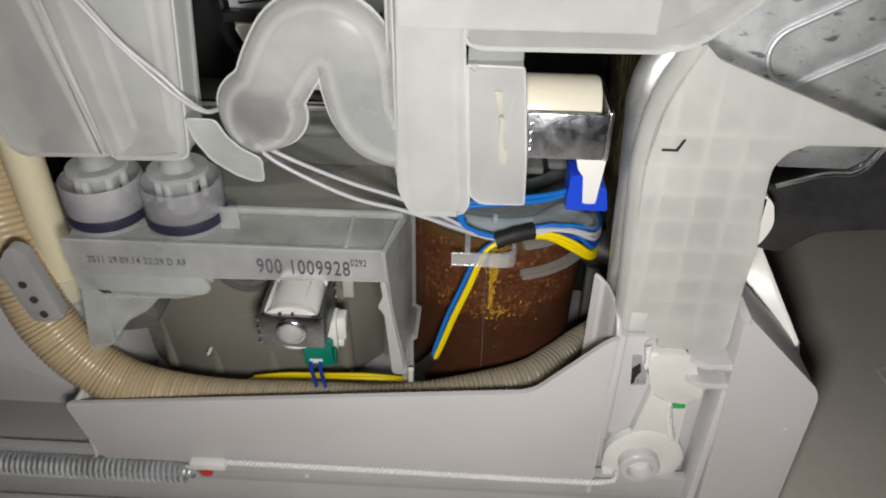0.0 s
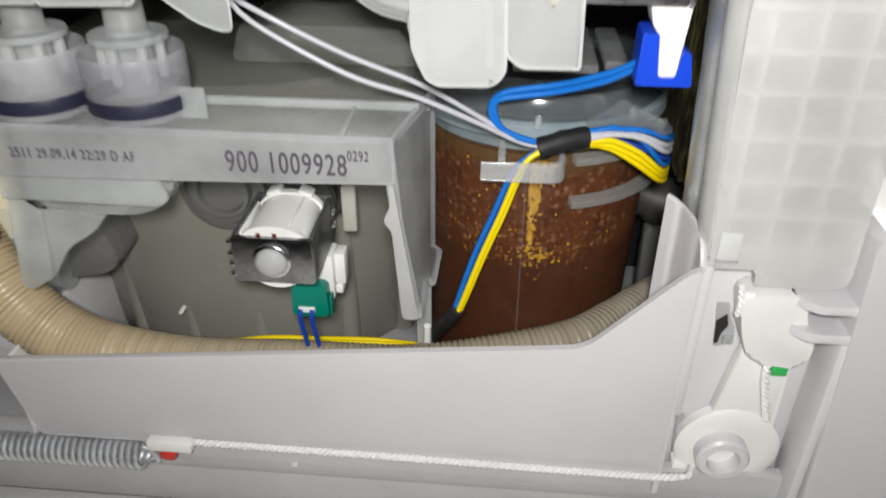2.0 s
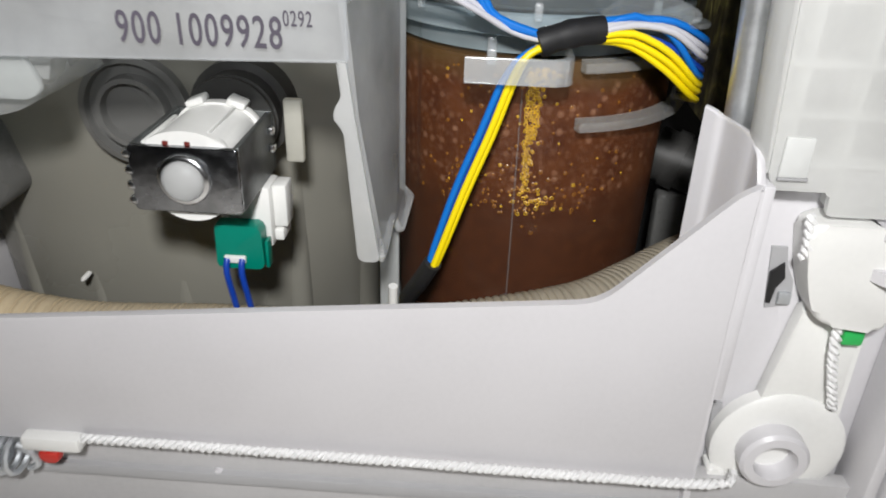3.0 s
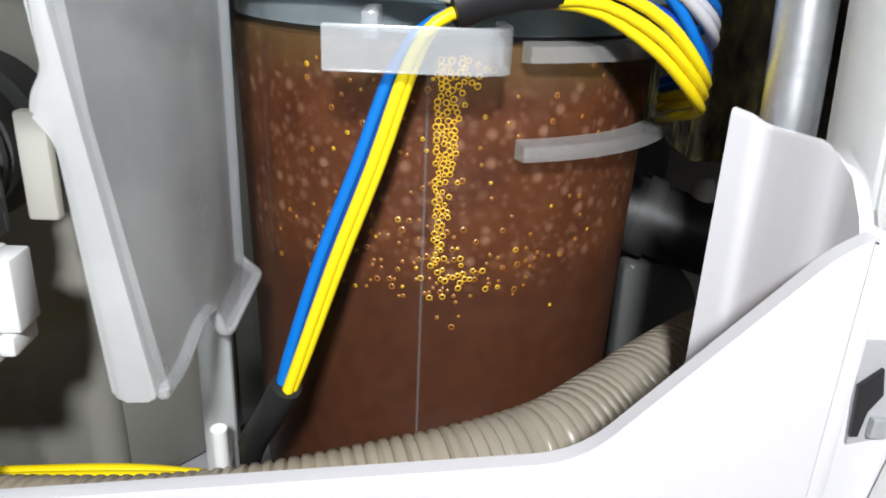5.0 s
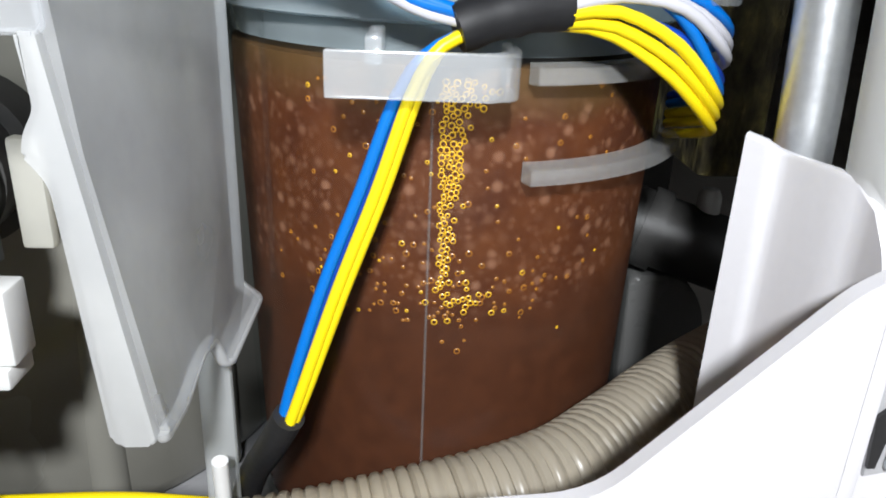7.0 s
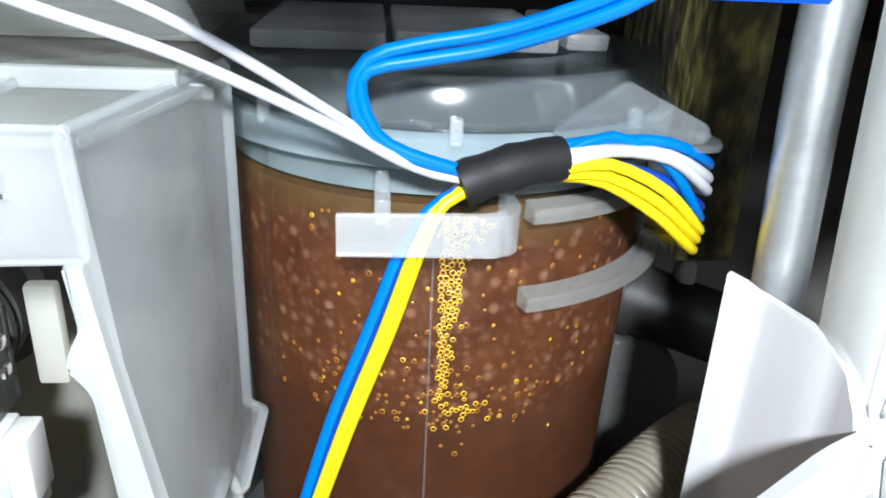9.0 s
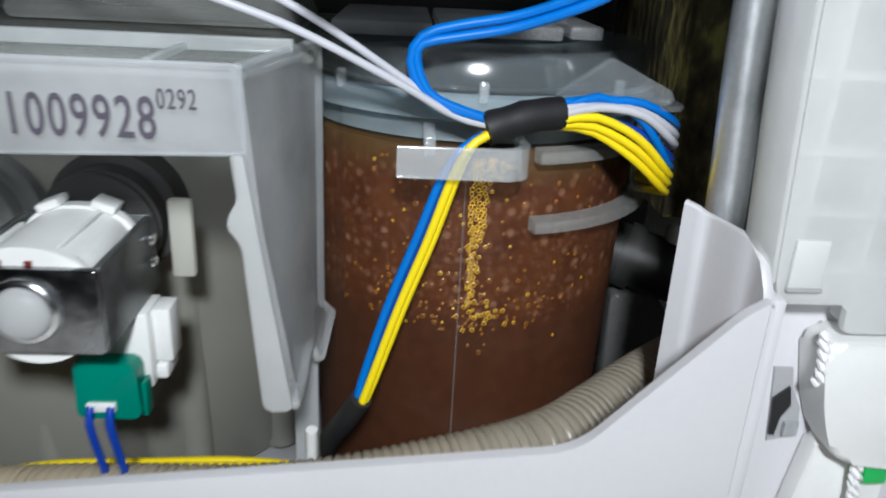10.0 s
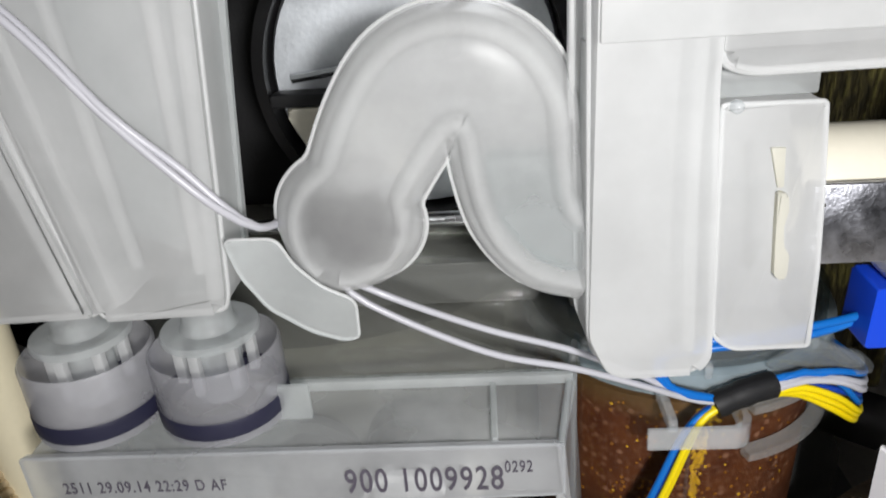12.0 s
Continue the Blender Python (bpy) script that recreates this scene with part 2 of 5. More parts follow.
SHEET = scratched_steel()
DARKSTEEL = plain("dark_steel_arm", (0.08, 0.08, 0.085), 0.35, 0.6, big=80, vary=0.4, relief=0.3)
BLACK = plain("black_bitumen", (0.012, 0.012, 0.013), 0.6, big=50, vary=0.4, relief=0.4)
TAPE = plain("black_tape", (0.008, 0.008, 0.009), 0.6, vary=0.3)
RUBBER = plain("black_rubber", (0.015, 0.015, 0.016), 0.5, vary=0.3)
NAVY = plain("dark_seal_rubber", (0.02, 0.02, 0.045), 0.5, vary=0.2)
BLUE = plain("blue_insulation", (0.005, 0.15, 0.55), 0.33, vary=0.08, relief=0)
BLUEDK = plain("dark_blue_insulation", (0.008, 0.05, 0.36), 0.33, vary=0.08, relief=0)
YELLOW = plain("yellow_insulation", (0.88, 0.68, 0.0), 0.35, vary=0.06, relief=0)
PALE = plain("pale_grey_insulation", (0.52, 0.52, 0.56), 0.35, vary=0.06, relief=0)
PLUG = plain("blue_plug_plastic", (0.008, 0.06, 0.62), 0.3, vary=0.08, relief=0.05)
GREEN = plain("green_plug_plastic", (0.0, 0.20, 0.14), 0.35, vary=0.1, relief=0.05)
LEAF = plain("green_clip_plastic", (0.03, 0.45, 0.10), 0.4, vary=0.1)
RED = plain("red_plastic", (0.55, 0.03, 0.02), 0.4, vary=0.1)
DARKRED = plain("dark_red_paint", (0.16, 0.02, 0.015), 0.5, vary=0.2)
HOSE = hose_material()
CORD = plain("white_cord", (0.82, 0.82, 0.82), 0.55, vary=0.1, relief=0.3)
INK = plain("dark_ink", (0.085, 0.075, 0.10), 0.6, vary=0.3, relief=0)
FLOORMAT = plain("grey_floor_vinyl", (0.80, 0.76, 0.70), 0.5, big=9, fine=200, vary=0.15, relief=0.2)
WALLMAT = plain("room_paint", (0.45, 0.44, 0.42), 0.8, big=2, fine=60, vary=0.06)


def wool_material():
    """Matted brown fibre with yellow-green flecks."""
    m, nt, sh, out = nodes_of("brown_insulation_wool")
    strand = speckle(nt, 260, 6, (1, 1, 0.5))
    clump = speckle(nt, 45, 5)
    both = nt.nodes.new("ShaderNodeMath")
    both.operation = "MULTIPLY"
    nt.links.new(strand, both.inputs[0])
    nt.links.new(clump, both.inputs[1])
    nt.links.new(ramp(nt, both.outputs[0], [(0.14, (0.015, 0.012, 0.006)), (0.26, (0.075, 0.062, 0.022)), (0.36, (0.20, 0.175, 0.05))]), sh.inputs["Base Color"])
    sh.inputs["Roughness"].default_value = 0.85
    bump(nt, strand, sh, 1.0, 0.002)
    return m


WOOL = wool_material()
POLISHED = plain("zinc_plated_bar", (0.74, 0.76, 0.78), 0.42, 0.9, big=50, fine=700, vary=0.25, relief=0.12)


# ---- mesh helpers ----
def finish(name, bm, material, angle=40):
    me = bpy.data.meshes.new(name)
    bmesh.ops.recalc_face_normals(bm, faces=bm.faces)
    bm.to_mesh(me)
    bm.free()
    me.materials.append(material)
    me.polygons.foreach_set("use_smooth", [True] * len(me.polygons))
    me.set_sharp_from_angle(angle=radians(angle))
    return me


def part(name, bm, material, parent, label=""):
    ob = new(name, finish(name, bm, material))
    ob.parent = parent
    return tagged(ob, label)


def solo(name, bm, material, label, category, kind="", group=""):
    return tagged(new(name, finish(name, bm, material)), label, category, group, kind)


def thing(name, label, category, kind="", group=""):
    return tagged(new(name), label, category, group, kind)


def box(x0, x1, y0, y1, z0, z1, r=0.0008, bm=None, seg=2):
    bm = bm or bmesh.new()
    got = bmesh.ops.create_cube(bm, size=1)["verts"]
    for v in got:
        v.co = Vector(((x0 + x1) / 2 + v.co.x * (x1 - x0), (y0 + y1) / 2 + v.co.y * (y1 - y0), (z0 + z1) / 2 + v.co.z * (z1 - z0)))
    if r:
        es = list({e for v in got for e in v.link_edges})
        bmesh.ops.bevel(bm, geom=es, offset=r, segments=seg, affect="EDGES", profile=0.5)
    return bm


def rounded(pts, radius, steps=5):
    """A 2D outline with its corners rounded; radius: one for all or one each."""
    out, n = [], len(pts)
    for i, p in enumerate(pts):
        r = radius[i] if isinstance(radius, (list, tuple)) else radius
        p, a, b = Vector(p), Vector(pts[i - 1]), Vector(pts[(i + 1) % n])
        if r <= 0:
            out.append(p)
            continue
        da, db = (a - p), (b - p)
        d = min(r, da.length * 0.45, db.length * 0.45)
        q0, q1 = p + da.normalized() * d, p + db.normalized() * d
        for k in range(steps + 1):
            t = k / steps
            out.append(q0 * (1 - t) ** 2 + p * 2 * t * (1 - t) + q1 * t * t)
    return out


def prism(outline, lo, hi, axis="y", r=0.0008, bm=None, seg=2):
    """An outline (x, z), (y, z) or (x, y) pulled out along the third axis."""
    bm = bm or bmesh.new()
    put = {"y": lambda p, v: (p[0], v, p[1]), "x": lambda p, v: (v, p[0], p[1]), "z": lambda p, v: (p[0], p[1], v)}[axis]
    a = [bm.verts.new(put(p, lo)) for p in outline]
    b = [bm.verts.new(put(p, hi)) for p in outline]
    caps = [bm.faces.new(a), bm.faces.new(b)]
    for i in range(len(a)):
        bm.faces.new((a[i - 1], a[i], b[i], b[i - 1]))
    if r:
        es = [e for f in caps for e in f.edges]
        bmesh.ops.bevel(bm, geom=es, offset=r, segments=seg, affect="EDGES", profile=0.5)
    return bm


def lathe(profile, centre, axis="z", n=40, bm=None, close=False):
    """A profile of (radius, height) turned round an axis through centre."""
    bm = bm or bmesh.new()
    c = Vector(centre)
    rings = []
    for r, h in profile:
        ring = []
        for k in range(n):
            a = 2 * math.pi * k / n
            u, v = r * math.cos(a), r * math.sin(a)
            o = {"z": (u, v, h), "y": (u, h, v), "x": (h, u, v)}[axis]
            ring.append(bm.verts.new(c + Vector(o)))
        rings.append(ring)
    if close:
        rings.append(rings[0])
    for p, q in zip(rings, rings[1:]):
        for k in range(n):
            bm.faces.new((p[k - 1], p[k], q[k], q[k - 1]))
    if not close:
        bm.faces.new(rings[0])
        bm.faces.new(rings[-1])
    return bm


def smooth_path(pts, step=0.002):
    """Points along a Catmull-Rom curve through pts, about step apart."""
    p = [Vector(q) for q in pts]
    p = [p[0] * 2 - p[1]] + p + [p[-1] * 2 - p[-2]]
    out = []
    for i in range(1, len(p) - 2):
        n = max(2, int((p[i + 1] - p[i]).length / step))
        for k in range(n):
            t = k / n
            out.append(0.5 * (2 * p[i] + (p[i + 1] - p[i - 1]) * t + (2 * p[i - 1] - 5 * p[i] + 4 * p[i + 1] - p[i + 2]) * t * t
                              + (3 * p[i] - p[i - 1] - 3 * p[i + 1] + p[i + 2]) * t ** 3))
    out.append(p[-2])
    return out


def puff(c, power):
    return math.copysign(abs(c) ** power, c)


def sweep(path, radius, n=12, flat=None, bm=None, square=1.0):
    """A tube along path. radius: a number or f(i, length so far). flat: its half depth along y, for a flattened tube."""
    bm = bm or bmesh.new()
    far, rings, up = 0.0, [], None
    for i, p in enumerate(path):
        t = (path[min(i + 1, len(path) - 1)] - path[max(i - 1, 0)]).normalized()
        if i:
            far += (p - path[i - 1]).length
        if flat is not None:
            v = Vector((0, 1, 0))
            u = t.cross(v).normalized()
        else:
            up = up or (Vector((0, 0, 1)) if abs(t.z) < 0.8 else Vector((0, 1, 0)))
            u = t.cross(up).normalized()
            v = u.cross(t).normalized()
            up = v
        r = radius(i, far) if callable(radius) else radius
        w = flat if flat is not None else r
        rings.append([bm.verts.new(p + u * r * puff(math.cos(2 * math.pi * k / n), square) + v * w * puff(math.sin(2 * math.pi * k / n), square)) for k in range(n)])
    for a, b in zip(rings, rings[1:]):
        for k in range(n):
            bm.faces.new((a[k - 1], a[k], b[k], b[k - 1]))
    bm.faces.new(rings[0])
    bm.faces.new(rings[-1])
    return bm


def wire(name, pts, r, material, parent, label=""):
    return part(name, sweep(smooth_path(pts, 0.003), r, 10), material, parent, label)


def rim(outline, y, r, parent, name="rim", material=None):
    """A thin rounded bead that follows an outline in a plane y = const, added to make the edge look bright."""
    path = [Vector((p[0], y, p[1])) for p in outline]
    return part(name, sweep(path + [path[0]], r, 8), material or MILK_RIM, parent)


def arc_band(centre, r0, r1, z0, z1, a0, a1, n=24):
    """A curved bar on a round vessel; angles in degrees from the front (-y), towards +x."""
    bm = bmesh.new()
    rows = []
    for k in range(n + 1):
        a = radians(a0 + (a1 - a0) * k / n)
        d = Vector((math.sin(a), -math.cos(a), 0))
        c = Vector(centre)
        rows.append([bm.verts.new(c + d * r + Vector((0, 0, z))) for r, z in ((r0, z0), (r1, z0 + 0.0004), (r1, z1 - 0.0004), (r0, z1))])
    for a, b in zip(rows, rows[1:]):
        for k in range(4):
            bm.faces.new((a[k - 1], a[k], b[k], b[k - 1]))
    bm.faces.new(rows[0])
    bm.faces.new(rows[-1])
    return bm


# ---- the room: unseen walls and ceiling added for reflections and bounced light ----
solo("floor", box(-2, 2, -1.6, 2, -0.05, 0.0, 0), FLOORMAT, "grey vinyl floor under and beside the machine", "floor", "structure")
solo("wall_front", box(-2, 2, -1.7, -1.6, 0, 2.4, 0), WALLMAT, "unseen plain painted wall added to close the room", "wall", "structure")
solo("wall_back", box(-2, 2, 2, 2.1, 0, 2.4, 0), WALLMAT, "unseen plain painted wall added to close the room", "wall", "structure")
solo("wall_left", box(-2.1, -2, -1.6, 2, 0, 2.4, 0), WALLMAT, "unseen plain painted wall added to close the room", "wall", "structure")
solo("wall_right", box(2, 2.1, -1.6, 2, 0, 2.4, 0), WALLMAT, "unseen plain painted wall added to close the room", "wall", "structure")
solo("ceiling", box(-2, 2, -1.6, 2, 2.4, 2.45, 0), WALLMAT, "unseen plain painted ceiling added to close the room", "ceiling", "structure")


# ---- machine shell ----
def build_shell():
    ob = thing("tub_wall", "black bitumen-coated wall behind the parts", "tub wall", "structure")
    part("back_sheet", box(-0.36, 0.10, 0.40, 0.41, 0.0, 0.42), BLACK, ob)
    part("end_sheet", box(-0.36, -0.35, 0.25, 0.40, 0.0, 0.42), BLACK, ob)
    part("top_sheet", box(-0.36, 0.10, 0.26, 0.41, 0.36, 0.37), BLACK, ob)
    part("insulation_mat", box(0.076, 0.090, 0.318, 0.40, 0.138, 0.26), WOOL, ob, "brown fibrous insulation mat")


build_shell()


# ---- grey base with its tray ----
def build_base():
    ob = thing("base_tray", "light grey moulded plastic base tray", "tray")
    front = rounded([(-0.1785, 0.0985), (0.0335, 0.1195), (0.0615, 0.1500), (0.0665, 0.153), (0.0665, 0.062), (-0.170, 0.062)],
                    [0.002, 0.006, 0.004, 0.001, 0.001, 0.002])
    part("front_wall", prism(front, 0.2285, 0.2310, r=0.0009), GREY, ob)
    plan = [(0.0668, 0.2312, 0.1500), (0.0666, 0.2330, 0.1545), (0.0664, 0.2360, 0.1585), (0.0660, 0.2400, 0.1605), (0.0654, 0.2450, 0.1606), (0.0647, 0.2510, 0.1602), (0.0642, 0.2542, 0.1600),
            (0.0638, 0.2558, 0.1600), (0.0630, 0.2570, 0.1602), (0.0614, 0.2586, 0.1612), (0.0594, 0.2606, 0.1618)]
    bm = bmesh.new()
    posts = []
    for i, (x, y, z) in enumerate(plan):
        ahead = Vector(plan[min(i + 1, len(plan) - 1)][:2]) - Vector(plan[max(i - 1, 0)][:2])
        out = Vector((-ahead.y, ahead.x)).normalized() * 0.0010
        posts.append([bm.verts.new((x + sx * out.x, y + sx * out.y, h)) for sx, h in ((1, 0.05), (1, z - 0.0006), (0.5, z), (-0.5, z), (-1, z - 0.0006), (-1, 0.05))])
    for m, n in zip(posts, posts[1:]):
        for k in range(6):
            bm.faces.new((m[k - 1], m[k], n[k], n[k - 1]))
    bm.faces.new(posts[0])
    bm.faces.new(posts[-1])
    part("end_wall", bm, GREY, ob)
    part("left_wall", prism([(0.2312, 0.098), (0.36, 0.098), (0.36, 0.05), (0.2312, 0.05)], -0.176, -0.1735, "x", 0.0008), GREY, ob)
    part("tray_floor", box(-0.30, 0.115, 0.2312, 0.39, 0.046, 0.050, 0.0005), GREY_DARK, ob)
    part("apron", prism(rounded([(-0.34, 0.060), (0.116, 0.060), (0.116, 0.024), (-0.34, 0.024)], 0.002), 0.2335, 0.2385, r=0.001), GREY_MID, ob)
    part("bottom_lip", box(-0.34, 0.116, 0.2235, 0.2333, 0.0205, 0.0240, 0.001), GREY_MID, ob)
    part("corner_block", prism(rounded([(-0.34, 0.16), (-0.235, 0.15), (-0.19, 0.10), (-0.18, 0.062), (-0.34, 0.062)], 0.004), 0.262, 0.35, r=0.002), GREY, ob)
    part("stud", lathe([(0.0016, 0), (0.0016, -0.0015), (0.0008, -0.002)], (-0.072, 0.2335, 0.049), "y", 16), GREY, ob)
    return ob


build_base()


def build_front_pillar():
    ob = thing("front_pillar", "grey plastic front pillar with slots and gusset", "pillar")
    plate = rounded([(0.0672, 0.152), (0.116, 0.152), (0.116, 0.03), (0.0672, 0.03)], 0.001)
    part("plate", prism(plate, 0.2432, 0.2465, r=0.0006), GREY, ob)
    part("side_return", box(0.0672, 0.070, 0.2310, 0.2430, 0.09, 0.152, 0.0006), GREY, ob)
    slot = [(0.0772, 0.1312), (0.0812, 0.1312), (0.0822, 0.1262), (0.0848, 0.1215), (0.0856, 0.1145), (0.0792, 0.1130)]
    # slot and gap are solid patches with their shade put into the colour
    part("slot_shade", prism(slot, 0.2424, 0.2434, r=0), GREY_DARK, ob, "grey patch painted as the shade in the pillar slot")
    part("slot_opening_shade", prism([(0.0780, 0.1240), (0.0812, 0.1270), (0.0822, 0.1225), (0.0805, 0.1195), (0.0800, 0.1150), (0.0788, 0.1150)], 0.2416, 0.2423, r=0), RUBBER, ob, "black patch painted as the shade in the slot opening")
    part("latch_plate", box(0.0815, 0.0848, 0.2410, 0.2422, 0.1150, 0.1185, 0.0003), STEEL, ob, "small steel plate in the slot")
    part("gap", prism([(0.0722, 0.0806), (0.0748, 0.0806), (0.0762, 0.0560), (0.0735, 0.0560)], 0.2420, 0.2433, r=0), GREY_DARK, ob, "grey strip painted as the shade in the gap beside the tray")
    for z0, z1 in ((0.1395, 0.1425), (0.1285, 0.1318)):
        shelf = rounded([(0.0955, 0.2435), (0.0965, 0.2330), (0.1020, 0.2270), (0.1165, 0.2262), (0.1165, 0.2435)], [0.001, 0.004, 0.006, 0, 0])
        part("gusset", prism(shelf, z0, z1, "z", 0.001), GREY, ob)
    part("web", box(0.1125, 0.1160, 0.2265, 0.2430, 0.03, 0.128, 0.0008), GREY, ob)
    cover = rounded([(0.1125, 0.1660), (0.1145, 0.1690), (0.1500, 0.1330), (0.1525, 0.1270), (0.1560, 0.02), (0.1190, 0.02)], [0.001, 0.001, 0.003, 0.004, 0, 0])
    part("cover", prism(cover, 0.2255, 0.2600, r=0.0016), GREY, ob)
    part("rear_cover", prism(rounded([(0.1190, 0.1600), (0.1275, 0.1510), (0.1560, 0.1265), (0.1600, 0.1150), (0.1560, 0.02), (0.1190, 0.02)], [0.001, 0.002, 0.003, 0.004, 0, 0]), 0.2602, 0.2655, r=0.0010), GREY, ob)
    part("rear_seam", sweep([Vector(v) for v in ((0.1195, 0.2601, 0.1604), (0.1275, 0.2601, 0.1515), (0.1558, 0.2601, 0.1272))], 0.0006, 8), GREY_DARK, ob)
    part("ejector_mark", lathe([(0.0013, 0), (0.0013, -0.0006)], (0.1445, 0.2256, 0.107), "y", 14), GREY, ob)
    return ob


build_front_pillar()


def build_slope_plate():
    """A thin sheet that leans back, tilted square to the camera's first view so that it glares."""
    face = Vector((-0.135, -0.270, 0.190)).normalized()
    flat = Vector((0, 0, 1)).cross(face).normalized()
    rise = face.cross(flat)
    turn = Matrix((flat, rise, face)).transposed().to_4x4()
    outline = rounded([(-0.0130, 0.0245), (-0.0145, 0.0030), (0.0190, -0.0230), (0.0205, -0.0200)], 0.0010)
    bm = prism([(u, v) for u, v in outline], -0.0008, 0.0008, "z", 0.0003)
    bm.transform(Matrix.Translation((0.1385, 0.2720, 0.1500)) @ turn)
    solo("white_plate", bm, GLOSSY_WHITE, "white flat plate leaning behind the grey cover", "plate")


build_slope_plate()


# ---- softener: smoky tank, label block, resin vessel ----
def build_tank():
    ob = thing("salt_tank", "smoky grey translucent salt tank behind the tray", "tank")
    prof = [(0.090, 0.052), (0.094, 0.058), (0.096, 0.10), (0.0975, 0.183), (0.0975, 0.186)]
    bm = lathe(prof, (0, 0, 0), "z", 72)
    for v in bm.verts:
        r = math.hypot(v.co.x, v.co.y)
        if r > 0 and v.co.x < 0:
            v.co.x, v.co.y = r * puff(v.co.x / r, 0.7), r * puff(v.co.y / r, 0.7)
    bm.transform(Matrix.Translation((-0.1055, 0.372, 0)) @ Matrix.Diagonal((0.87, 0.93, 1, 1)))
    part("body", bm, SMOKE, ob)
    # shallow swells added to give the wall soft vertical bands of highlight
    for x in (-0.155, -0.128, -0.098, -0.062, -0.040):
        d = (x + 0.1055) / 0.0845
        bend = 0.7 if d < 0 else 1.0
        y = 0.372 - 0.0880 * math.sqrt(max(0, 1 - abs(d) ** (2 / bend))) ** bend
        part("sheen_rib", sweep([Vector((x, y + 0.0044, z)) for z in (0.055, 0.10, 0.15, 0.184)], 0.0050, 20), SMOKE, ob)
    ring = [(0.0165, 0), (0.0165, -0.004), (0.0145, -0.0045), (0.0140, -0.002), (0.0110, -0.002), (0.0105, -0.006), (0.009, -0.006), (0.0085, -0.003)]
    part("port_ring", lathe(ring, (-0.1010, 0.2800, 0.1470), "y", 40), SMOKE_PALE, ob, "round smoky port ring")
    part("pipe_collar", lathe([(0.0150, 0.006), (0.0150, -0.003), (0.0125, -0.0035), (0.0125, -0.009), (0.010, -0.009), (0.010, 0.006)],
                              (-0.069, 0.2800, 0.1485), "y", 36), SMOKE_DARK, ob)
    part("side_boss", prism(rounded([(-0.172, 0.108), (-0.172, 0.140), (-0.150, 0.140), (-0.143, 0.118), (-0.150, 0.112)], 0.004), 0.268, 0.295, r=0.003), SMOKE_PALE, ob)
    part("pin", lathe([(0.0009, 0), (0.0009, -0.004), (0.0005, -0.005)], (-0.128, 0.2805, 0.088), "y", 12), WHITE, ob, "small white pin")
    return ob


build_tank()


def text_mesh(words, size, parent, x, z, y, squeeze=1.0):
    cu = bpy.data.curves.new("lettering", "FONT")
    cu.body, cu.size, cu.extrude, cu.offset, cu.space_character = words, size, 0.00006, size * 0.004, 1.14
    tmp = bpy.data.objects.new("lettering", cu)
    scene.collection.objects.link(tmp)
    dg = bpy.context.evaluated_depsgraph_get()
    dg.update()
    me = bpy.data.meshes.new_from_object(tmp.evaluated_get(dg))
    bpy.data.objects.remove(tmp)
    bm = bmesh.new()
    bm.from_mesh(me)
    twice = bmesh.ops.duplicate(bm, geom=bm.verts[:] + bm.edges[:] + bm.faces[:])["geom"]
    for v in twice:
        if isinstance(v, bmesh.types.BMVert):
            v.co += Vector((size * 0.014, 0, 0.00003))
    bm.to_mesh(me)
    bm.free()
    me.transform(Matrix.Translation((x, y, z)) @ pose(0, 0, 0, 90, 0, 0) @ Matrix.Diagonal((squeeze, 1, 1, 1)))
    me.materials.clear()
    me.materials.append(INK)
    ob = new("lettering", me)
    ob.parent = parent
    return tagged(ob, "dark printed lettering")


